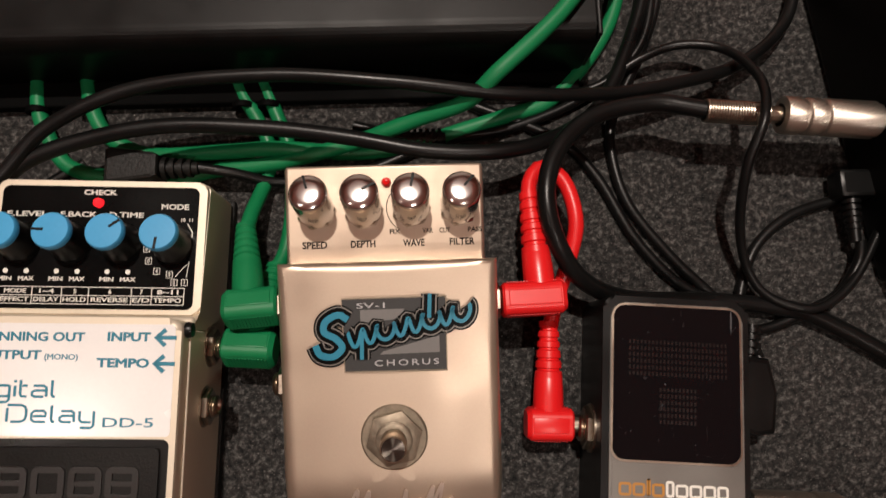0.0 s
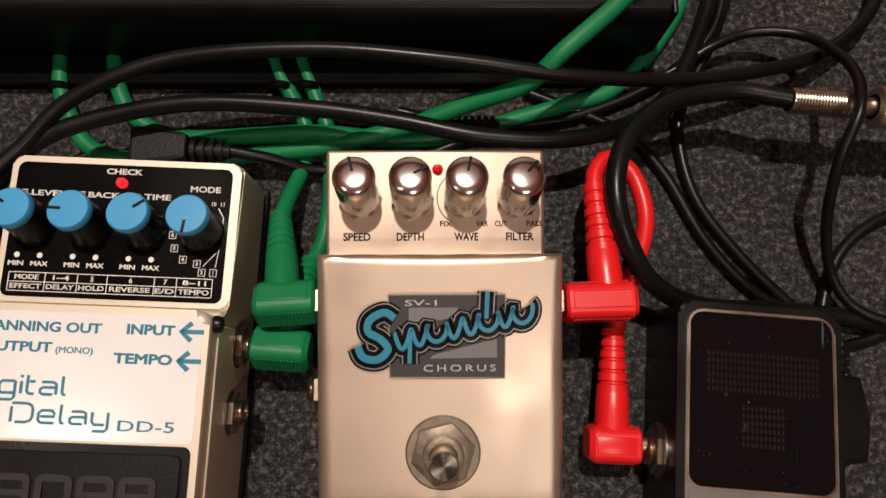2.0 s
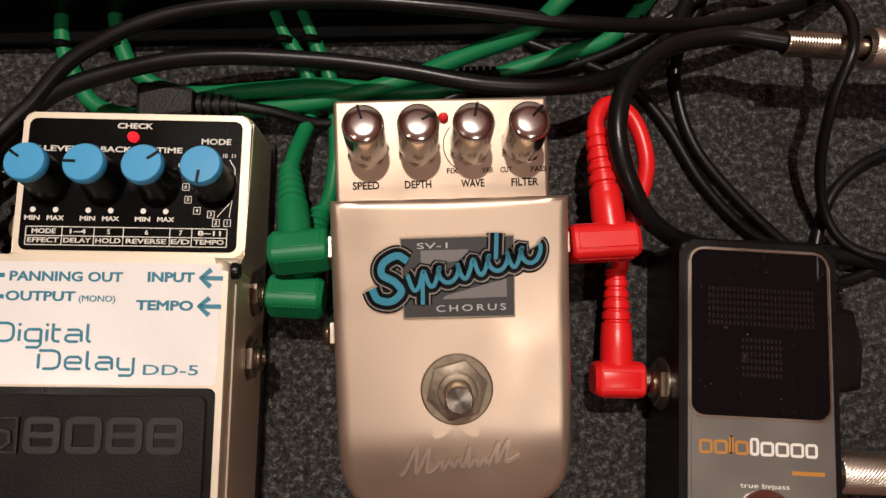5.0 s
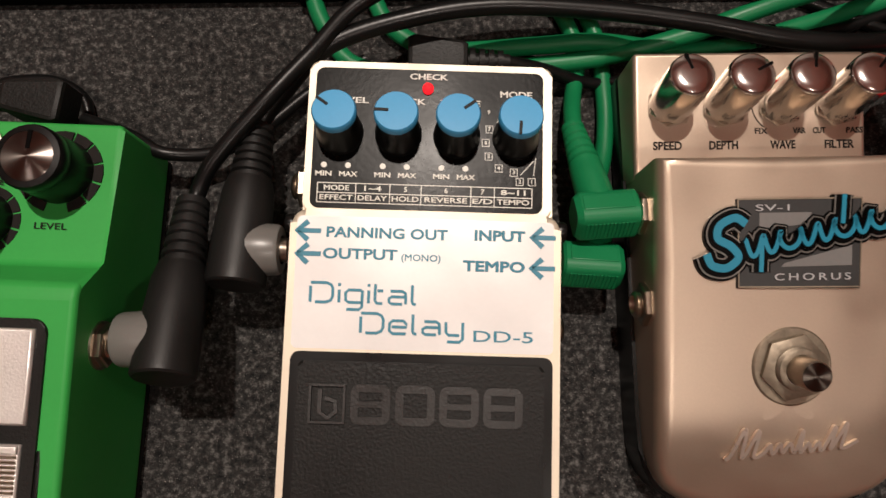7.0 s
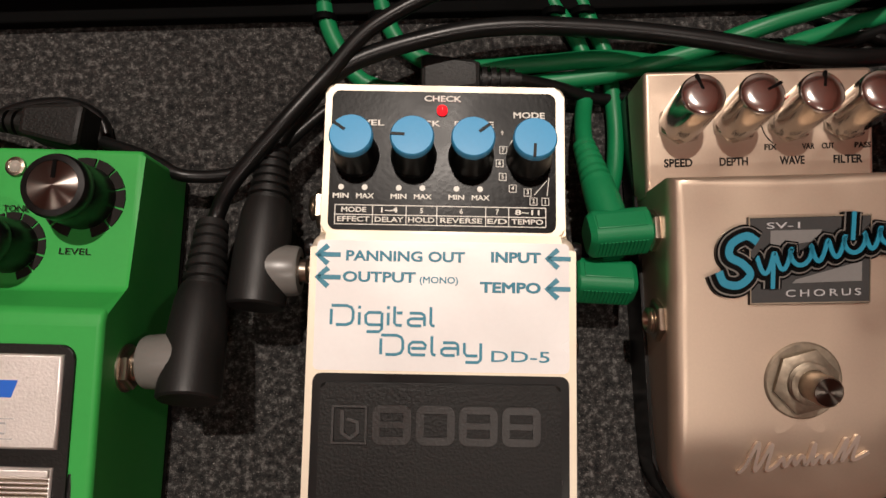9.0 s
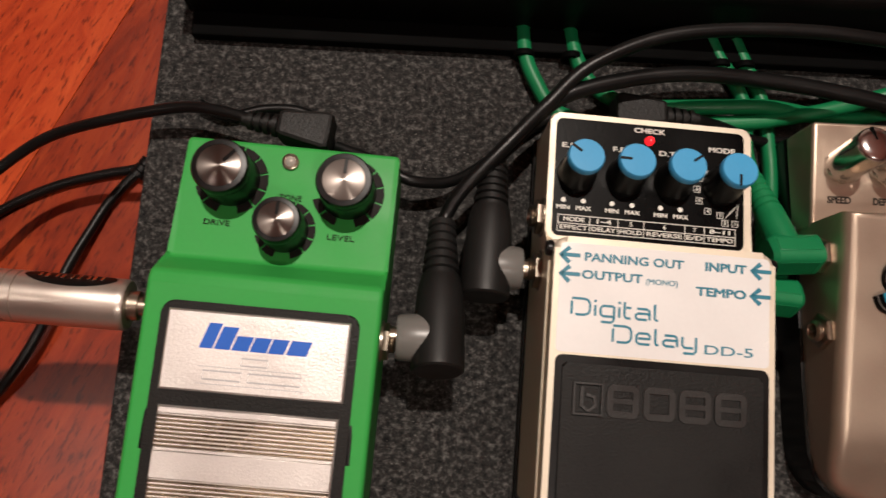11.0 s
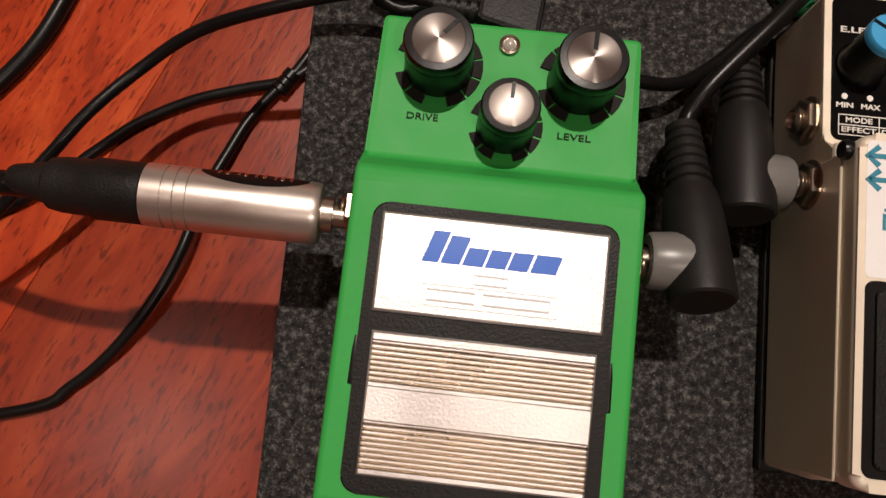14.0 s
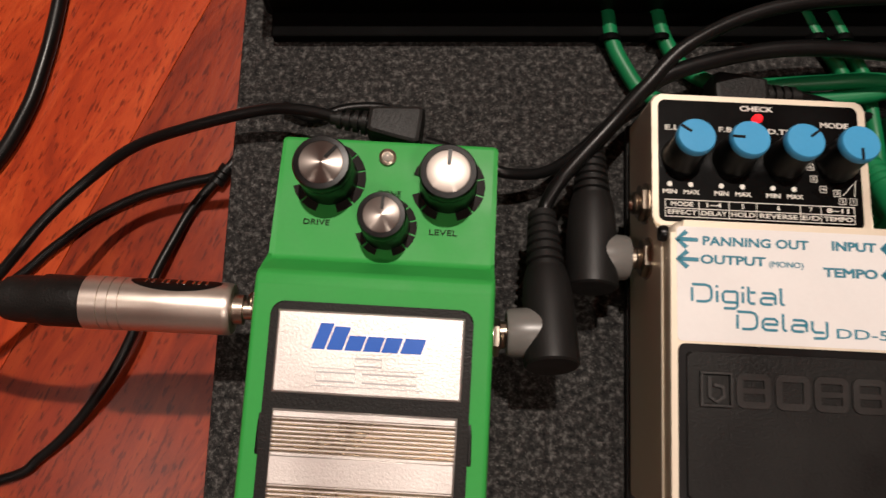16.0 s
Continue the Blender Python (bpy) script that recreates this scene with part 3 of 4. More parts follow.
    hex_nut(d, (-34.9, -0.5, 26), (-60, -0.5, 26))
    hex_nut(d, (-34.9, -19.5, 28), (-60, -19.5, 28))
    hex_nut(d, (34.9, -20, 22), (60, -20, 22))
    hex_nut(d, (34.9, -40, 24), (60, -40, 24))
    screw = part("thumb_screw", lathe([(0, 0), (3.6, 0), (3.6, 6.5), (3.2, 7), (0, 7)], flat=14), NICKEL, d, "knurled thumb screw", at=along((0, -97, 26), (0, -140, 26)))
    return d


# ---- chorus pedal ----
def chorus_pedal():
    c = thing("chorus_pedal", "satin gold metal chorus pedal with four chrome knobs and footswitch", "guitar pedal", 129.2, 0.8, 0, 0.2, "pedals on the board")
    def outline(g, front=0):
        pts = [(35.6 + g, 4 + g), (-35.6 - g, 4 + g), (-35.6 - g, -66)]
        for i in range(1, 16):
            a = radians(180 + 180 * i / 16)
            ca, sa = math.cos(a), math.sin(a)
            pts.append(((35.6 + g) * math.copysign(abs(ca) ** 0.5, ca), -66 - (27 + g - front) * abs(sa) ** 0.62))
        return pts + [(35.6 + g, -66)]
    part("base_tray", slab(outline(1.2), 0.4, 15.5, 1.2), BLACK, c, "black base tray")
    part("rear_tray", block(-36, 34, 4, 40.5, 0.4, 12.5, 1.5), BLACK, c, "black base tray")
    def drop(y):
        """How far the top falls away towards the front."""
        s = max(0.0, -(y + 63.5))
        return 0.2 * (4 - y) + s * s * 0.0115
    TOP = 46.6
    ring = []
    full = outline(0)
    for p, q in zip(full, full[1:] + full[:1]):
        n = max(1, int((Vector(q) - Vector(p)).length / 4))
        ring += [(p[0] + (q[0] - p[0]) * i / n, p[1] + (q[1] - p[1]) * i / n) for i in range(n)]
    def inset(p, k):
        """The outline drawn in by k mm towards the middle line."""
        x, y = p
        cy = min(4 - 32, max(-93 + 32, y))
        v = Vector((x, y - cy))
        r = v.length
        v *= max(0.0, (r - k)) / r
        return v.x, cy + v.y
    bm = bmesh.new()
    rows = []
    for k, z in ((0, 15), (0, 16), (0, 26), (0, TOP - 5.2), (0, TOP - 4.2), (0.3, TOP - 2.6), (1.0, TOP - 1.2), (2.1, TOP - 0.3), (3.6, TOP), (4.6, TOP), (8, TOP), (14, TOP), (21, TOP), (28, TOP), (31.5, TOP)):
        row = []
        for p in ring:
            x, y = inset(p, k)
            f = min(1.0, max(0.0, (z - 17) / (TOP - 21)))
            row.append(bm.verts.new((x * MM, y * MM, (z - drop(y) * f) * MM)))
        rows.append(row)
    n = len(ring)
    for a, b in zip(rows, rows[1:]):
        for i in range(n):
            bm.faces.new((a[i], a[(i + 1) % n], b[(i + 1) % n], b[i]))
    bm.faces.new(rows[-1])
    bmesh.ops.remove_doubles(bm, verts=bm.verts, dist=0.00002)
    part("body", bm, GOLD, c)
    top = lambda x, y: -drop(y)
    BACK = 0.15
    back = lambda y: 25.9 + BACK * (y - 8)
    part("rear_body", prism([(40, 12), (40, back(40)), (2, back(2)), (2, 12)], -35.8, 33.6, 1.3, 3), GOLD, c)
    lean = math.degrees(math.atan(BACK))
    for n, (x, a) in enumerate(((-25.0, 15), (-8.6, -62), (8.0, -12), (24.8, -42))):
        base = pose(x * MM, 24.2 * MM, back(24.2) * MM, -6)
        part("knob_washer", lathe([(5, -0.1), (6.9, -0.1), (7.1, 0.4), (6.9, 1.5), (6.2, 2.2), (5, 2.2)], flat=7), CHROME, c, at=base)
        k = part("knob", lathe([(5.9, 0.3), (6.4, 0.9), (6.4, 18), (6.2, 18.9), (5.6, 19.5), (3.2, 19.9), (0, 20)], 40), CHROME, c, "polished chrome knob", at=base @ pose(0, 0, 0, 0, 0, a))
        part("pointer", block(-0.4, 0.4, 1.2, 6.0, 18.4, 20.0), PANEL, k)
    part("led", lathe([(1.7, -0.3), (1.7, 1), (1.1, 2.1), (0, 2.5)], 20), LED_RED, c, "unlit red indicator lamp", at=pose(-0.4 * MM, 33.6 * MM, back(33) * MM, lean))
    for word, x, w in (("SPEED", -25.9, 8.2), ("DEPTH", -9.1, 8.2), ("WAVE", 8.6, 7.2), ("FILTER", 25.6, 8.4)):
        write(word, c, DARKINK, x, 12.3, back(12.3) + 0.12, 2.4, w * 1.05, tilt=lean, weight=0.09)
    for word, x in (("FIX", 2.2), ("VAR", 13.6), ("CUT", 19.6), ("PASS", 30.2)):
        write(word, c, DARKINK, x, 16.4, back(16.4) + 0.12, 1.7, 5 if word == "PASS" else 3.8, tilt=lean, weight=0.05)
    arc = [(8.0 + 8.6 * math.cos(radians(a)), 24.6 + 8.6 * math.sin(radians(a))) for a in range(135, 236, 10)]
    part("dial_arc", stroke(arc, 0.3, -0.05, 0.2, lambda x, y: back(y)), DARKINK, c)
    # badge
    t0 = TOP
    part("badge_plate", slab([(-15, -8), (18.6, -8), (18.4, -31.8), (-14.6, -31.4)], t0 - 0.5, t0 + 1.2, 0.3, 1, top), PEWTER, c, "dark pewter badge plate")
    part("badge_rim", stroke([(-14.8, -8.2), (18.4, -8.2), (18.2, -31.5), (-14.4, -31.2)], 0.45, t0 + 1.1, 0.4, top, True), AGED, c)
    part("badge_panel", slab([(-9, -11.8), (5, -11.8), (4, -14.8), (-9, -16.2)], t0 + 1.1, t0 + 1.35, 0, 1, top), GREYINK, c)
    part("badge_panel", slab([(-2, -25), (16, -20.5), (16, -25.8), (-3, -26)], t0 + 1.1, t0 + 1.35, 0, 1, top), GREYINK, c)
    write("SV-1", c, FAINT, -5.6, -10.6, t0 + 1.35 - drop(-10), 1.7, 9, tilt=11.3, weight=0.0, thick=0.3)
    write("CHORUS", c, FAINT, 5.4, -28.8, t0 + 1.3 - drop(-28), 1.9, 20.5, tilt=11.3, space=1.35, weight=0.0, thick=0.3)
    sw = [(x + 0.6, y) for x, y in [(-24, -22.5), (-22.5, -25.5), (-18.5, -26.2), (-15.5, -23.5), (-17.5, -20.6), (-21, -18.5), (-20.5, -15.2), (-16.5, -13.2), (-13.5, -14.8)]]
    mid = lambda x: -21.3 + (x + 14) * 0.205
    wave = []
    for i in range(8 * 14 + 1):
        a = 2 * math.pi * i / 14
        x = -13.2 + 4.85 * a / (2 * math.pi)
        loop = 1.5 if int(a / (2 * math.pi)) in (2, 5, 7) else 0.35
        wave.append((x - loop * math.sin(a), mid(x) - 0.2 - 2.45 * math.cos(a + math.pi)))
    limbs = [sw, wave, [(-8.6, -18.6), (-8.8, -27.4)], [(12.9, -15), (13.3, -7.4)]]
    to3 = lambda pts: [(p.x, p.y) for p in smooth_line([(a, b, 0) for a, b in pts], 0.5)]
    def script(w, z, h):
        return merge(*[stroke(to3(line), (2.1 if n == 0 else 1.2) + w, z + 0.02 * n, h, top) for n, line in enumerate(limbs)])
    part("script_back", script(4.4, t0 - 0.6, 2.0), PANEL, c, "dark outline of the raised script")
    part("script_rim", script(3.3, t0 + 1.3, 0.3), GREYPANEL, c, "thin pale rim round the script")
    part("script_bed", script(2.5, t0 + 1.5, 0.3), PANEL, c)
    part("script", script(0.0, t0 + 1.75, 0.5), SKY, c, "raised bright blue script shape")
    # cast maker's mark as a plain wavy relief
    mark = [(-18.5, -75.5), (-17, -74), (-13.5, -67), (-13.8, -75), (-9.8, -67.5), (-10.6, -74.6), (-8, -73.6), (-6.4, -71.4), (-5.6, -74), (-3.6, -71.2), (-2.8, -73.6), (-1, -71), (0.4, -73.6), (2.2, -67.6), (2, -73.6), (4, -71), (5, -73.4), (6.8, -70.8), (7.8, -73.2), (11, -66.6), (10.2, -72.8), (14, -65.8), (13.2, -72.4), (17.5, -70.5)]
    part("relief_mark", stroke(to3([(x + 1.6, y - 2.2) for x, y in mark]), 1.0, t0 - 0.4, 1.8, top), RELIEF, c, "raised pale script shape")
    # footswitch
    fz = t0 - drop(-52.4)
    m = pose(0.6 * MM, -52.4 * MM, fz * MM, 11.3)
    part("switch_washer", lathe([(4, -0.5), (10.8, -0.5), (10.8, 0.4), (10.3, 0.8), (4, 0.8)], 40), AGED, c, "stained nickel washer", at=m)
    part("switch_nut", lathe([(4, 0.8), (9.1, 0.8), (9.3, 1.2), (9.3, 2.4), (7.6, 3.2), (4.5, 3.2)], flat=6), AGED, c, at=m @ pose(0, 0, 0, 0, 0, 14))
    part("switch_bush", lathe([(5.9, 3), (5.9, 3.6), (5.3, 3.9), (5.9, 4.3), (5.3, 4.7), (5.7, 5.2), (4.6, 5.6), (4.2, 5.6)], 32), AGED, c, at=m)
    button = part("switch_button", lathe([(4.1, 4), (4.1, 12.4), (3.8, 12.8), (3.7, 12.6), (0, 12.6)], 32), NICKEL, c, "turned steel button", at=m)
    part("button_cap", lathe([(3.7, 12.5), (3.65, 12.75), (0, 12.75)], 32), SPUNDARK, button)
    hex_nut(c, (-34.6, -8.5, 30), (-60, -8.5, 30))
    hex_nut(c, (-34.6, -34.5, 28), (-60, -34.5, 28))
    hex_nut(c, (34.6, -9, 30), (60, -9, 30))
    return c


# ---- overdrive pedal ----
def overdrive_pedal():
    o = thing("overdrive_pedal", "bright green metal overdrive pedal with three black knobs and silver treadle", "guitar pedal", -89.9, -29.7, 0, -2.8, "pedals on the board")
    o.scale = (0.955, 0.945, 1)
    part("base_plate", block(-36, 36, -86, 51, 0.3, 4, 1), RUBBER, o, "black base plate")
    part("body", prism([(51.6, 4.1), (51.6, 38), (9, 38.7), (3, 51.5), (0, 52.5), (-80, 49.3), (-85, 43), (-86, 4.1)], -36.5, 36.5, 3.0, 4), GREEN_PAINT, o)
    S = 3.2 / 80
    slope = lambda x, y: y * S
    tilt = math.degrees(math.atan(S))
    part("treadle_frame", slab(rounded(-30.4, 30.4, -77, -6.6, 4), 52.1, 53.4, 0.5, 2, slope), RUBBER, o, "black frame around badge and treadle")
    part("side_lug", block(-31.6, -30, -52, -36, 47, 50.9, 0.5), BLACK, o)
    part("side_lug", block(30, 31.6, -52, -36, 47, 50.9, 0.5), BLACK, o)
    part("badge", slab([(-27.8, -9.2), (27.8, -9.2), (27.8, -33.8), (-27.8, -33.8)], 53.3, 54.6, 0.7, 1, slope), SILVER, o, "brushed silver badge plate")
    tread = part("treadle", slab([(-27, -38.4), (27, -38.4), (26.8, -72.6), (-26.8, -72.6)], 53.2, 54.4, 0.6, 1, slope), SILVER, o, "ribbed silver treadle")
    for y0, n in ((-41.6, 8), (-60.6, 9)):
        for i in range(n):
            y = y0 - i * 1.25
            rib = prism([(y + 0.55, 54.2 + y * S), (y, 55.3 + y * S), (y - 0.55, 54.2 + y * S)], -26.5, 26.5)
            part("rib", rib, NICKEL, tread)
    part("treadle_band", slab([(-26.6, -51.6), (26.6, -51.6), (26.6, -59.8), (-26.6, -59.8)], 54.3, 55.1, 0.3, 1, slope), SILVER, tread)
    part("treadle_band", slab([(-26.6, -38.8), (26.6, -38.8), (26.6, -40.8), (-26.6, -40.8)], 54.3, 55.1, 0.3, 1, slope), SILVER, tread)
    # maker's mark as plain slanted blue shapes
    top = 54.62
    for x, w, h in ((-15.2, 4.0, 7.8), (-10.3, 4.7, 7.0), (-4.9, 5.0, 4.5), (0.6, 5.0, 4.5), (6.0, 4.9, 4.5), (12.2, 6.2, 4.5)):
        y0 = -20.6
        sh = 0.32
        pts = [(x - w / 2, y0), (x + w / 2, y0), (x + w / 2 + h * sh, y0 + h), (x - w / 2 + h * sh, y0 + h)]
        part("mark_shape", slab(pts, top - 0.1, top + 0.08, 0, 1, slope), ROYAL, o, "blue printed shape")
    part("mark_bar", stroke([(-4, -22.8), (4, -22.8), (4, -25), (-4, -25)], 0.45, top - 0.1, 0.2, slope, True), FAINT, o)
    for y in (-26, -31.2):
        part("badge_line", block(-16.5, 16.5, y - 0.12, y + 0.12, top + y * S - 0.05, top + y * S + 0.1), FAINT, o)
    part("mark_bar", stroke([(-15, -27.2), (-3.5, -27.2), (-3.5, -29.8), (-15, -29.8)], 0.5, top - 0.1, 0.2, slope, True), FAINT, o)
    part("mark_bar", stroke([(-1.5, -27.2), (14.5, -27.2), (14.5, -29.8), (-1.5, -29.8)], 0.5, top - 0.1, 0.2, slope, True), FAINT, o)
    # knobs
    for x, y, big, a in ((-19.4, 37.2, 1.08, -40), (0.6, 21.4, 0.9, -2), (20.3, 36.4, 1.08, -2)):
        k = part("knob", lathe([(8.6, 0), (8.9, 0.4), (8.7, 3), (8.5, 9.5), (8.2, 11), (8.5, 11.4), (8.5, 14.6), (8.0, 15.6), (6.5, 15.8), (6.4, 15.2)], 44), BLACK, o, at=pose(x * MM, y * MM, 38.6 * MM, 0, 0, a) @ Matrix.Diagonal((big, big, 1, 1)))
        part("cap", lathe([(6.45, 14.8), (6.45, 15.7), (6.1, 15.9), (0, 15.95)], 44), SPUN, k, "spun metal cap")
        part("pointer", block(-0.55, 0.55, 1.8, 6.6, 15.8, 16.05), PANEL, k)
        for i in range(11):
            b = radians(-60 + 30 * i)
            r0, r1 = 8.9 * big, 11.4 * big
            w = radians(13.2)
            pts = [(x + r * math.sin(q), y + r * math.cos(q)) for r, q in ((r0, b - w), (r1, b - w), (r1, b), (r1, b + w), (r0, b + w), (r0, b))]
            if not 150 < (math.degrees(b) % 360) < 210:
                part("dial_tick", slab(pts, 38.4, 38.8), DARKINK, o)
    write("DRIVE", o, DARKINK, -22.3, 21.6, 38.9, 1.9, 8.6)
    write("LEVEL", o, DARKINK, 19.5, 20.2, 38.9, 1.9, 9.2)
    write("TONE", o, DARKINK, 1, 32.6, 38.9, 1.9, 7.6)
    part("led_ring", lathe([(1.4, 0), (2.9, 0), (2.9, 0.7), (2.2, 1.0), (1.6, 0.6)], 24), NICKEL, o, at=pose(-0.5 * MM, 45.4 * MM, 38.5 * MM))
    part("led", lathe([(1.9, 0), (1.9, 0.6), (1.2, 1.3), (0, 1.6)], 20), LED_CLEAR, o, "clear unlit indicator lamp", at=pose(-0.5 * MM, 45.4 * MM, 38.6 * MM))
    hex_nut(o, (36.5, -13, 37), (60, -13, 37), bore=False)
    hex_nut(o, (-36.5, -6.5, 38), (-60, -6.5, 38), bore=False)
    return o


# ---- tuner pedal ----
def tuner_pedal():
    t = thing("tuner_pedal", "narrow black tuner pedal with glossy dark display and grey front", "guitar pedal", 226.9, -13.4, 0, -4.8, "pedals on the board")
    part("body", slab(rounded(-25, 25, -92, 4, 4), 0.4, 31, 1.2), BLACK, t)
    part("rim", slab(rounded(-22.6, 22.6, -90, 1.8, 5), 30.5, 32, 0.6), GREYPANEL, t)
    part("display_rim", stroke(rounded(-22, 21.6, -50.4, 1.2, 4.2), 0.7, 31.9, 0.5, None, True), NICKEL, t)
    glass = part("display", slab(rounded(-21.6, 21.2, -50, 0.8, 4), 31.8, 32.6, 0.3), GLOSS, t, "glossy black display glass, unlit")
    dots = bmesh.new()
    for a in range(26):
        for b in range(12):
            if b > 5 and not 7 < a < 18:
                continue
            x, y = -16.5 + a * 1.3, -12 - b * 2.1 - (3 if b > 5 else 0)
            v = [dots.verts.new(((x + dx) * MM, (y + dy) * MM, 32.66 * MM)) for dx, dy in ((0, 0), (0.7, 0), (0.7, 1.3), (0, 1.3))]
            dots.faces.new(v)
    part("led_matrix", dots, MATRIX, glass, "faint unlit lamp matrix")
    part("front_panel", slab(rounded(-21.6, 21.6, -89, -50.8, 1.2), 31.9, 32.3), GREYPANEL, t, "dark grey anodised front")
    # maker's word as plain bars
    x = -19.5
    for w, h, mat in ((4, 4, OCHRE), (4, 4, OCHRE), (1.2, 5.6, OCHRE), (4, 4, OCHRE), (2.6, 5, WHITE), (4, 4, WHITE), (4, 4, WHITE), (4, 4, WHITE), (3.6, 4, WHITE)):
        part("word_bar", stroke(rounded(x + 0.5, x + w - 0.1, -61, -61 + h - 0.6, 0.5, 2), 0.85, 32.25, 0.15, None, True), mat, t)
        x += w + 0.6
    part("word_bar", block(9, 19, -66.6, -65.4, 32.2, 32.4), OCHRE, t)
    write("true bypass", t, WHITE, 0.6, -70.2, 32.4, 1.5, 15)
    m = pose(0.5 * MM, -80 * MM, 32.2 * MM)
    part("switch_washer", lathe([(4, 0), (9, 0), (9, 0.9), (4, 0.9)], 40), CHROME, t, at=m)
    part("switch_nut", lathe([(4, 0.9), (7, 0.9), (7, 2.8), (6.4, 3.2), (4.4, 3.2)], flat=6), CHROME, t, at=m)
    part("switch_button", lathe([(4.8, 2.8), (4.8, 7), (4.5, 11), (3.6, 12), (0, 12.2)], 32), CHROME, t, "domed chrome button", at=m)
    hex_nut(t, (-25, -42, 16), (-60, -42, 16), 7.6)
    return t


delay_pedal()
chorus_pedal()
overdrive_pedal()
tuner_pedal()


# ---- plugs and cables ----
def lead(name, label, points, r, mat, group=""):
    ob = new(name, mesh_of(name, tube([(x + 1.0, y + 0.8, z) for x, y, z in points], r), mat))
    return tagged(ob, label, "cable", group)


def boot(parent, points, r0, r1, mat, rings=5, name="strain_relief"):
    """A ribbed, tapered sleeve along a short line."""
    def rr(s):
        base = r0 + (r1 - r0) * s
        q = (s * 1.12 * rings) % 1.0
        return base * (0.84 if q > 0.68 and 0.06 < s < 0.92 else 1.0)
    return part(name, tube(points, 1.0, 16, 0.45, rr), mat, parent)


def angle_plug(name, label, jack, face, top, mat, collar=None, r=6.2, length=9.0, ribs=5):
    """A right-angled plug: jack on the wall, face the elbow, top the end of its sleeve."""
    p = thing(name, label, "jack plug", 1.0, 0.8)
    j, f, t = Vector(jack), Vector(face), Vector(top)
    d, u = (f - j).normalized(), (t - f).normalized()
    part("shaft", lathe([(0, -3), (3.1, -3), (3.1, 0), (3.4, 0.1), (3.4, (f - j).length), (0, (f - j).length)], 20), NICKEL, p, at=along(j, f))
    return p, j, f, t, d, u


def round_angle_plug(label, jack, face, top, cable_end):
    """Black angled plug: an upright cylinder with a grey collar towards the jack."""
    p, j, f, t, d, u = angle_plug("angled_jack_plug", label, jack, face, top, CABLE)
    low = f - u * 11
    part("collar", lathe([(4.2, 0), (6.8, 0.2), (7.3, 1.2), (7.7, 7), (7.7, 11), (0, 11)], 28), GREYCOLLAR, p, "grey plastic collar", at=along(j + d * 4, f))
    part("sleeve", lathe([(0, 0), (7.7, 0), (8.4, 0.6), (8.5, 2), (8.2, 18), (7.5, 28), (6.6, 32), (0, 33)], 32), BOOT, p, at=along(low, t))
    boot(p, [low + u * 31, (low + u * 31).lerp(t, 0.6), t + u * 1.5], 6.5, 4.7, BOOT, 6)
    return p


def block_angle_plug(name, label, jack, face, top, mat, u_extra=0):
    """Moulded angled patch plug: a lying ribbed body and a tapered ribbed boot."""
    p, j, f, t, d, u = angle_plug(name, label, jack, face, top, mat)
    start = j + d * 3.2
    L = (f - j).length + 8 - 3.2
    body = rounded(-6.2, 6.2, -5.6, 5.6, 3.2, 5)
    bm = bmesh.new()
    rings = []
    for s, k in ((0, 0.86), (0.8, 1.0), (L - 1.6, 1.0), (L, 0.8)):
        rings.append([bm.verts.new((x * k * MM, y * k * MM, s * MM)) for x, y in body])
    n = len(body)
    for a, b in zip(rings, rings[1:]):
        for i in range(n):
            bm.faces.new((a[i], a[(i + 1) % n], b[(i + 1) % n], b[i]))
    bm.faces.new(rings[0][::-1])
    bm.faces.new(rings[-1])
    z = d
    y = u
    x = y.cross(z)
    m = Matrix.Translation(start * MM) @ Matrix((x, y, z)).transposed().to_4x4()
    part("body", bm, mat, p, at=m)
    for side in (-1, 1):
        for i in range(int(L / 1.1) - 3):
            s = 2 + i * 1.1
            part("grip_rib", block(-6.5 * 0.5, 6.5 * 0.5, side * 5.5 - 0.35, side * 5.5 + 0.35, s, s + 0.6), mat, p, at=m)
    part("grip_panel", block(5.9, 6.5, -2.6, 2.6, 2, L - 2, 0.3), mat, p, at=m)
    part("grip_panel", block(-6.5, -5.9, -2.6, 2.6, 2, L - 2, 0.3), mat, p, at=m)
    part("neck", lathe([(5.4, 0), (5.3, 7), (5.0, 13), (4.6, 14)], 24), mat, p, at=along(f + u * 3, t))
    boot(p, [f + u * 16, (f + u * 16).lerp(t, 0.5), t], 5.0, 3.5, mat, 5)
    return p


# black leads with round angled plugs
round_angle_plug("black angled jack plug with grey collar in the green pedal", (-56, -43, 37), (-38.5, -43, 37), (-38.3, -4, 24.5), None)
lead("instrument_cable", "long black instrument cable arching behind the pedals", [(-38.3, -7, 25.5), (-37, 0.5, 24), (-31.5, 9.5, 27), (-16, 26.5, 30), (-3, 41, 30), (13, 56, 33), (43, 68, 35), (88, 71.3, 36), (131, 68, 36), (172, 64, 33), (211, 67, 24), (239, 73, 18), (265, 82, 12), (285, 97, 8), (295, 115, 6), (301, 150, 5)], 2.5, CABLE, "black leads")
round_angle_plug("black angled jack plug with grey collar in the delay", (-7, -18, 28), (-23, -17.5, 28), (-20.5, 19.5, 22), None)
lead("instrument_cable", "black instrument cable curving over the green patch leads", [(-20.7, 16.5, 22.5), (-19, 23, 22.5), (-12, 31, 25.5), (2, 44.5, 28), (27, 53, 28), (53, 56.5, 28), (87, 55, 27), (115, 51, 27), (143, 45.5, 27), (171, 45.5, 25), (194, 54, 18), (210, 67, 12), (222, 88, 8), (233, 118, 6), (236, 150, 5)], 2.9, CABLE, "black leads")
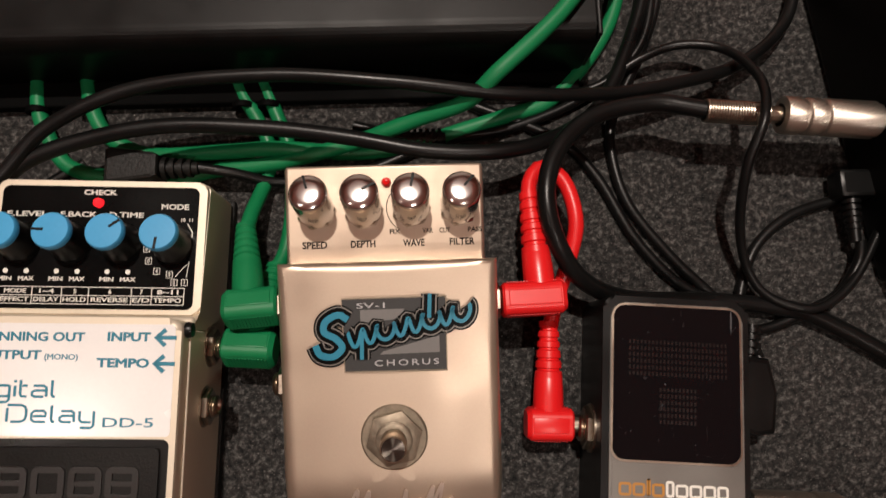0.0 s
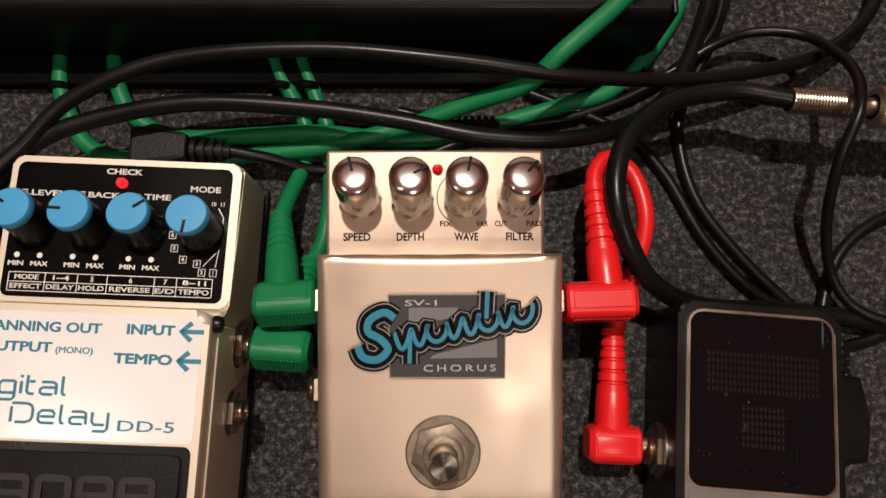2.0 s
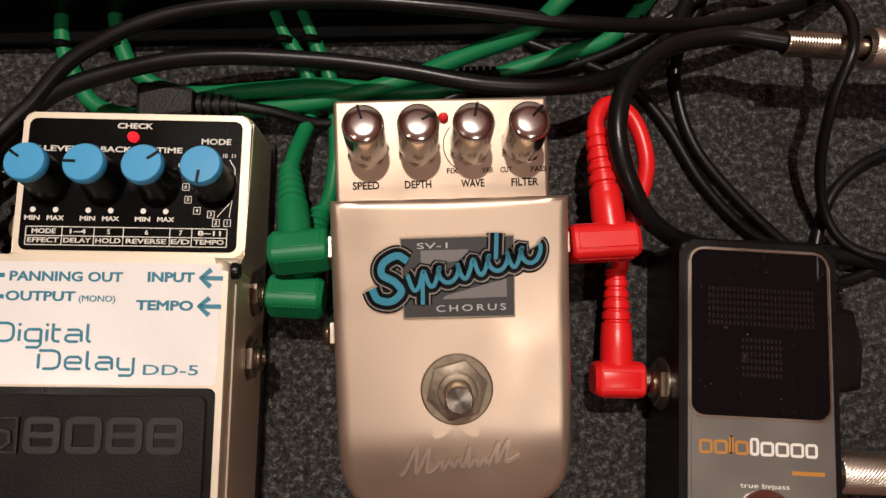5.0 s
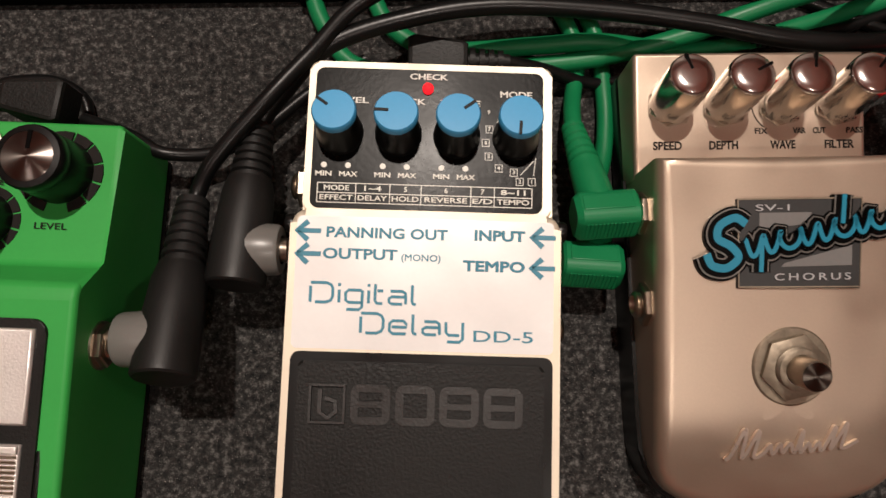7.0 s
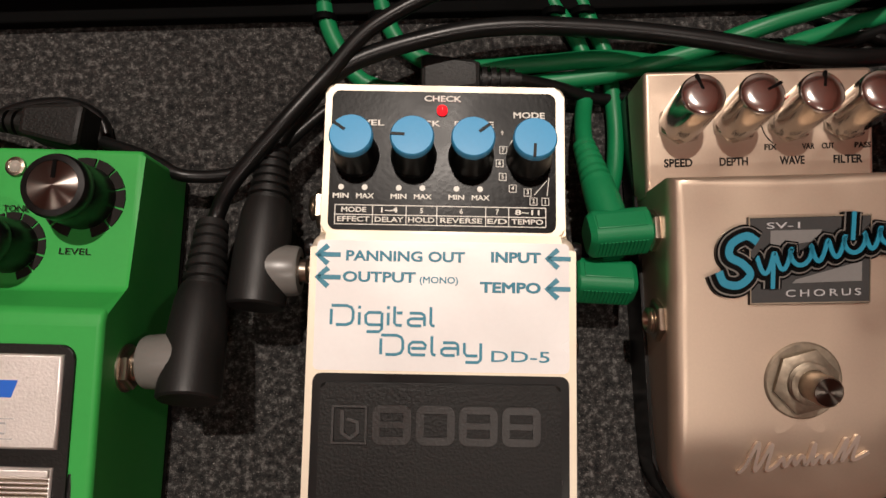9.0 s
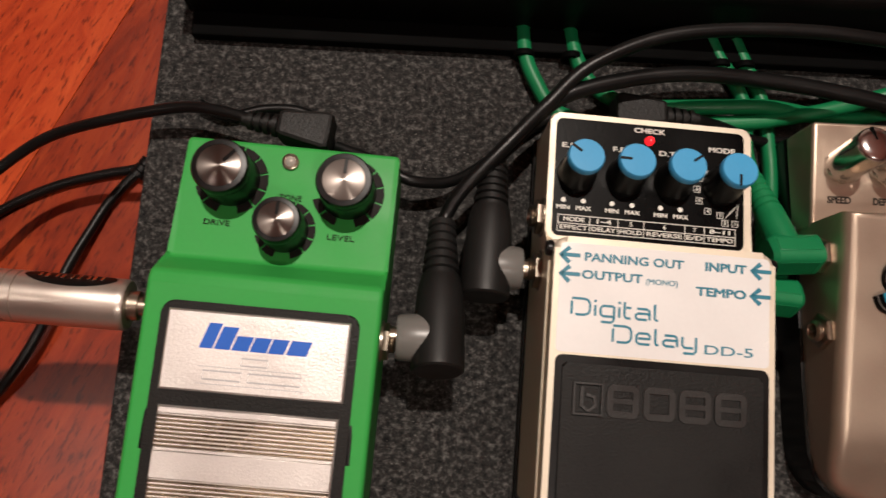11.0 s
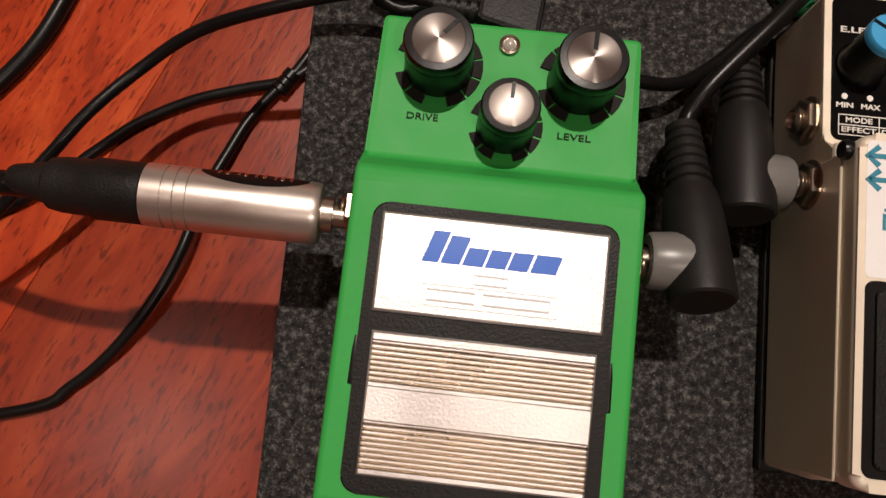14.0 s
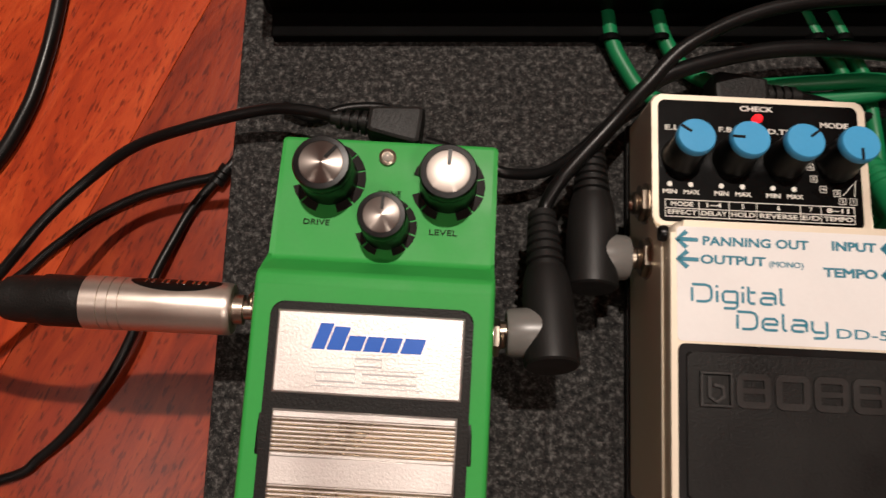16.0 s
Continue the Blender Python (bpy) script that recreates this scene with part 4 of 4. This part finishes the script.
# lead with straight jack into the black pedal
lead("instrument_cable", "thick black cable looping over the red patch lead", [(246, 58.5, 27), (238, 60.5, 26), (226, 62.5, 25), (204, 57.5, 27), (189, 44.5, 31), (183, 28, 34), (186, 11, 32), (196, -2, 24), (215, -8.5, 14), (248, -9.5, 6), (282, -14, 4.5), (300, -22, 4), (318, -33, 4), (350, -52, 4)], 3.3, CABLE, "black leads")
trs = thing("straight_jack_plug", "straight nickel jack plug with knurled barrel", "jack plug")
A, B = (245, 59.3, 27), (313, 53.8, 27)
m = along(A, B)
part("spring_sleeve", lathe([(3.6, 0), (4.2, 0.2)] + [(4.2 + (0.18 if i % 2 else 0), 0.5 + i * 0.5) for i in range(46)] + [(3.2, 24), (3, 30)], 24), NICKEL, trs, at=m)
knurl = [(4.2, 28), (6.6, 28.6)]
for z0, z1 in ((28.8, 34.5), (37, 41.5), (44, 62)):
    knurl += [(6.6, z0), (6.9, z0 + 0.4), (6.9, z1), (6.5, z1 + 0.3), (6.1, z1 + 0.5), (6.1, z1 + 2)]
part("barrel", lathe(knurl + [(4, 64), (0, 64)], 48), KNURL, trs, "knurled nickel barrel", at=m)
part("tip", lathe([(3.1, 64), (3.1, 72), (0, 72)], 20), NICKEL, trs, at=m)

# silver plug on the green pedal's left
sil = thing("straight_jack_plug", "straight satin nickel jack plug with black boot", "jack plug")
A, B = (-123, -36.3, 38), (-216, -33, 47)
m = along(A, B)
part("tip", lathe([(0, -6), (3.1, -6), (3.1, 8), (4.6, 8.1), (4.6, 11), (5.4, 11.2)], 24), NICKEL, sil, at=m)
groove = []
for z0 in (42.5, 45.5, 48.5):
    groove += [(8.0, z0), (7.65, z0 + 0.15), (7.65, z0 + 0.5), (8.0, z0 + 0.65)]
part("barrel", lathe([(5.0, 11), (7.5, 11.2), (7.9, 12), (8.0, 13.5)] + groove + [(8.0, 54), (6.8, 54.3), (0, 54.3)], 48), SATIN, sil, "satin nickel barrel", at=m)
q = m.to_3x3().inverted() @ Vector((0, 0.86, 0.5))
face = m @ Matrix.Rotation(math.atan2(q.y, q.x) - math.pi / 2, 4, "Z")
bm = bmesh.new()
rows = []
for i in range(17):
    z = 14.5 + 26.5 * i / 16
    half = 32 * max(0.03, 1 - ((z - 27.75) / 13.3) ** 2) ** 0.5
    rows.append([bm.verts.new((8.08 * math.cos(radians(90 + half * (k - 4) / 4)) * MM, 8.08 * math.sin(radians(90 + half * (k - 4) / 4)) * MM, z * MM)) for k in range(9)])
for a, b in zip(rows, rows[1:]):
    for k in range(8):
        bm.faces.new((a[k], a[k + 1], b[k + 1], b[k]))
plate = part("engraved_flat", bm, BOX, sil, "dark engraved recess with bright bars as lettering glints", at=face)
# chrome bars that stand in for glints on the engraved lettering
for n, z in enumerate((18.5, 20.6, 22.4, 25.0, 27.1, 29.6, 31.4, 34.0, 36.2)):
    part("glint_bar", block(-1.6 + 0.3 * (n % 3), 1.3 + 0.25 * (n % 2), 7.95, 8.2, z, z + 0.8 + 0.3 * (n % 2), 0.1, 1), CHROME, plate)
part("clamp_boot", lathe([(7.2, 54), (7.8, 54.4), (7.8, 66), (7.2, 67), (7.0, 74), (6.4, 77), (5.2, 78), (4.4, 83), (3.8, 86), (3.2, 87), (0, 87)], 32), RUBBER, sil, "black rubber boot", at=m)
lead("instrument_cable", "black cable leaving the silver plug over the wooden floor", [(-203, -35.5, 45.6), (-214, -35, 46), (-236, -34, 42), (-270, -32, 22), (-320, -34, -20), (-370, -40, -38), (-430, -48, -38.5)], 3.2, CABLE, "black leads")

# green patch leads
block_angle_plug("patch_plug", "green moulded angled patch plug in the gold pedal", (94, -8.5, 30), (80.5, -8.3, 30), (76, 21.5, 17.5), GREEN)
lead("patch_cable", "green patch cable running up from the gold pedal", [(76.3, 18.5, 19), (77, 27, 13.5), (78.6, 35, 8), (80.4, 42, 4.5), (81.5, 50, 3), (80.5, 58, 3.2), (76, 68, 3.5), (71.5, 75.5, 3.6), (68, 84, 3.6)], 2.8, GREEN, "green patch leads")
block_angle_plug("patch_plug", "green moulded angled patch plug in the delay", (67, -21.8, 21), (80, -21.8, 21), (85, 8, 8), GREEN)
lead("patch_cable", "green patch cable between the two front pedals", [(84.5, 5, 9.5), (88, 14, 6), (90, 28, 4), (90, 40, 3.3), (89.5, 50, 3.1), (88, 58.5, 3.4), (83.5, 70, 3.6), (78, 84, 3.6)], 2.8, GREEN, "green patch leads")
lead("patch_cable", "green patch cable behind the delay", [(-8.5, 84, 4), (-7.4, 72, 4.5), (-3.4, 61.5, 4.5), (5, 49.2, 4.2), (22, 44.5, 4), (42, 42, 3.5), (60, 46, 5.5), (88, 48, 9), (118, 54.5, 13), (128, 57, 16.5), (140, 60, 20.5), (157, 63, 29), (168, 70.6, 37.5), (184, 84.7, 38.6), (194.7, 96.3, 38.6), (214, 122, 38.6), (232, 150, 38.6)], 3.0, GREEN, "green patch leads")
lead("patch_cable", "green patch cable crossing behind the delay", [(10.5, 84, 4), (13, 72, 4.5), (20, 60.4, 4.2), (36, 53.5, 3.5), (66, 52.5, 8.5), (87, 52.5, 11), (117, 52, 5), (140, 56, 3.5), (157, 61, 3.5), (175, 66.5, 3.5), (193, 73, 3.5), (212, 94, 3.5), (222, 115, 3.5), (228, 150, 3.5)], 3.0, GREEN, "green patch leads")
# red patch lead
block_angle_plug("patch_plug", "red moulded angled patch plug in the gold pedal", (163, -9, 30), (180, -9, 30), (178, 29, 27), RED)
block_angle_plug("patch_plug", "red moulded angled patch plug in the tuner", (194, -52.5, 16), (182.5, -52, 16), (184.5, -16, 17), RED)
lead("patch_cable", "red patch cable bent in a tight loop", [(178, 26, 27), (178.5, 33, 26), (182, 38.5, 25), (187, 38.5, 24), (192.5, 32, 24), (195, 18, 24), (191.5, 3.5, 21), (187, -10, 18), (184.5, -20, 17)], 2.8, RED)


# low-voltage plugs with their leads
def dc_plug(label, x, y, z, rz, length=17):
    p = thing("dc_plug", label, "plug", x, y, z, rz)
    part("body", slab([(0, -6), (2, -7), (length, -5), (length + 2, -4), (length + 2, 4), (length, 5), (2, 7), (0, 6)], -5, 6.5, 1.5, 2), RUBBER, p)
    for i in range(4):
        part("relief_ring", lathe([(2.4, 0), (4.2 - i * 0.25, 0), (4.2 - i * 0.25, 1.7), (2.4, 1.7)], 16), RUBBER, p, at=along((length + 2.6 + i * 3, 0, 0.6), (length + 60, 0, 0.6)))
    part("relief_core", lathe([(0, 0), (2.7, 0), (2.3, 14), (0, 14)], 16), RUBBER, p, at=along((length + 1.5, 0, 0.6), (length + 60, 0, 0.6)))
    return p


dc_plug("black low-voltage plug behind the delay", 26, 46, 13.5, -1)
lead("power_cable", "thin black power cable behind the delay", [(55, 45.5, 13.6), (70, 43.5, 10), (84, 41, 5), (98, 42.5, 2.6), (120, 46, 2.2), (140, 54, 2.2)], 2.0, CABLE, "thin power leads")
dc_plug("black low-voltage plug behind the green pedal", -78, 29.5, 19, 172)
lead("power_cable", "thin black power cable bowing over the board's edge", [(-107, 33, 19.6), (-122, 37, 17.5), (-137, 38, 15), (-164, 33.5, 10), (-188, 28, 3), (-207, 17, -3), (-222, 0, -2), (-236, -18, -4), (-270, -52, -14), (-330, -98, -36)], 2.1, CABLE, "thin power leads")
lead("power_cable", "thin black power cable curled behind the green pedal", [(-132, 44, 5), (-122, 40, 3), (-108, 44, 2.5), (-94, 44, 2.5), (-84, 38, 2.5), (-82, 28, 2.5), (-88, 24, 2.4)], 2.0, CABLE, "thin power leads")
lead("power_cable", "thin black power cable passing behind the green pedal", [(-78, 27, 13), (-66, 22.5, 15), (-58, 18.5, 16.5), (-50.5, 14.4, 16.8), (-36, 16, 12), (-23, 25, 7), (-8, 39, 4), (10, 51, 2.4)], 2.1, CABLE, "thin power leads")
lead("power_cable", "thin black power cable under the long lead", [(114, 64, 2.4), (138, 58, 3), (152, 58, 3), (174, 61, 3), (197, 69, 3), (214, 79, 4), (229, 93, 6), (236, 115, 6), (240, 150, 4)], 2.0, CABLE, "thin power leads")
sr = thing("strain_relief", "ribbed black strain relief of a thin power lead", "plug", 136, 58.4, 4.2, 0)
for i in range(6):
    part("relief_ring", lathe([(1.5, 0), (3.9, 0), (3.9, 1.4), (1.5, 1.4)], 14), BLACK, sr, at=along((i * 2.4, 0, 0), (100, 0, 0)))
part("relief_core", lathe([(0, 0), (2.6, 0), (2.6, 15), (0, 15)], 14), BLACK, sr, at=along((0, 0, 0), (100, 0, 0)))
lead("power_cable", "thin black power cable hanging down to the tuner", [(243, 150, 3), (239, 116, 4), (230, 91, 4), (218, 67, 3), (216, 51, 2.4), (221, 30, 2.4), (235, 10, 2.4), (250, -6, 2.4), (262, -18, 2.4), (266, -32, 5)], 2.1, CABLE, "thin power leads")
lead("power_cable", "thin black power cable beside the tuner", [(160, 72, 2.3), (184, 62, 2.4), (198, 54, 2.4), (210, 40, 2.4), (222, 17, 2.4), (235, 1, 2.4), (248, -8, 2.2), (262, -13, 2.2)], 2.1, CABLE, "thin power leads")
lead("power_cable", "thin black power cable looping over the straight plug", [(197, 73, 3), (213, 78, 6), (227, 86, 10), (243, 91, 12), (259, 86.5, 17), (265, 70, 29), (260.5, 52, 38), (255.5, 36, 32), (257.5, 18, 18), (263, 2, 9), (271, -9, 8), (287, -14, 9.5), (303, -5, 8), (317, 15, 7), (330, 40, 7)], 1.8, CABLE, "thin power leads")
lead("power_cable", "thin black power cable from the low angled plug", [(309, 12, 8), (308, 4, 7), (300, -8, 5), (288, -14.5, 3), (274, -20, 2.4), (262, -22, 2.4)], 2.0, CABLE, "thin power leads")
lead("power_cable", "thin black power cable curving over the carpet", [(311, 30, 4), (302, 28.5, 2.6), (285, 23, 2.4), (271, 12, 2.4), (263.5, -3, 2.4), (261, -16, 2.4), (262, -26, 2.4)], 2.1, CABLE, "thin power leads")
side = thing("dc_plug", "black angled low-voltage plug at the black pedal", "plug", 308, 35, 8, -90)
part("body", block(-5, 6, -6, 12, -5, 5, 1.5), BLACK, side)
for i in range(5):
    part("relief_ring", lathe([(1.5, 0), (3.6 - i * 0.15, 0), (3.6 - i * 0.15, 1.5), (1.5, 1.5)], 14), BLACK, side, at=along((6.4 + i * 2.5, 0, 0), (100, 0, 0)))
part("relief_core", lathe([(0, 0), (2.4, 0), (2.2, 18), (0, 18)], 14), BLACK, side, at=along((5, 0, 0), (100, 0, 0)))
tdc = thing("dc_plug", "black angled low-voltage plug in the tuner's side", "plug", 257, -44, 12, -100)
part("body", slab([(-14, -4), (-2, -6), (12, -6), (14, 2), (12, 9), (-2, 9), (-14, 5)], -7, 7, 2, 2), BLACK, tdc)
for i in range(4):
    part("relief_ring", lathe([(1.5, 0), (4 - i * 0.2, 0), (4 - i * 0.2, 1.6), (1.5, 1.6)], 14), BLACK, tdc, at=along((-15 - i * 2.7, 0.5, 0), (-100, 0.5, 0)))
part("relief_core", lathe([(0, 0), (2.6, 0), (2.2, 13), (0, 13)], 14), BLACK, tdc, at=along((-13, 0.5, 0), (-100, 0.5, 0)))
rj = thing("straight_jack_plug", "straight nickel jack plug with knurled barrel", "jack plug")
m = along((250, -83, 15), (300, -86.5, 15))
part("tip", lathe([(0, -6), (3.1, -6), (3.1, 1), (4.4, 1.1), (4.4, 4)], 20), NICKEL, rj, at=m)
part("barrel", lathe([(4.4, 3), (6.6, 3.4), (6.9, 4), (6.9, 24), (6.1, 24.6), (6.1, 26), (6.9, 26.6), (6.9, 32), (6.1, 32.5), (6.1, 34), (6.6, 34.6), (4, 42), (0, 42)], 40), KNURL, rj, "knurled nickel barrel", at=m)
lead("instrument_cable", "black cable leaving the plug beside the tuner", [(288, -85.5, 15), (310, -88, 12), (350, -98, 5), (400, -110, 4)], 3.2, CABLE, "black leads")

# cables on the wooden floor
G = FLOOR_Z + 2.2
lead("power_cable", "thin black power cable lying over the wooden floor", [(-157, 50, G), (-162, 40, G), (-169, 30.5, G + 1), (-185, 26.5, G), (-204, 20.5, G), (-223, 10.5, G), (-239, -2.5, G), (-262, -22, G), (-320, -52, G)], 2.1, CABLE, "thin power leads")
lead("power_cable", "thin black power cable curved over the wooden floor", [(-156, 46, G), (-160, 37, G), (-170.4, 28, -39), (-180.5, 14.8, -39), (-186.4, 2, -38), (-193.6, -16.7, -36), (-198.9, -39.3, -34), (-207.9, -58.7, -35), (-221.2, -76.8, -38), (-234.6, -89.3, -39.8), (-249.5, -98.1, -39.8), (-320, -112, G)], 2.1, CABLE, "thin power leads")
ties = thing("cable_ring", "black ribbed ring joining thin leads on the floor beside the board", "cable ring", -167, 31, FLOOR_Z, 50)
part("ring", lathe([(1.6, -5), (3.4, -5), (3.4, -3), (3.0, -2.6), (3.4, -2.2), (3.4, 0), (3.0, 0.4), (3.4, 0.8), (3.4, 4), (1.6, 4)], 16), BLACK, ties, at=along((0, 0, 3.4), (20, 2, 3.4)))
lead("instrument_cable", "black instrument cable on the wooden floor", [(-247, 150, G + 1), (-250, 105, G + 1), (-253, 81, G + 1), (-258, 59, G + 1), (-271, 32, G + 1), (-300, 2, G + 1), (-350, -20, G + 1)], 3.2, CABLE, "black leads")

# ---- floor strips, last ----
rng = random.Random(4)
strip_mesh = {}
turn = Matrix.Rotation(radians(-24), 4, "Z")
for i in range(-4, 5):
    y = -750
    while y < 500:
        L = 1500
        if L not in strip_mesh:
            strip_mesh[L] = mesh_of("plank", block(-64.9, 64.9, -L / 2 + 0.1, L / 2 - 0.1, -14, 0, 0.25, 1), WOOD)
        ob = new("plank", strip_mesh[L])
        ob.parent = floor
        ob.matrix_basis = Matrix.Translation((-0.2, 0, FLOOR_Z * MM)) @ turn @ Matrix.Translation(((i * 130 + 36) * MM, (y + L / 2) * MM, 0))
        y += L
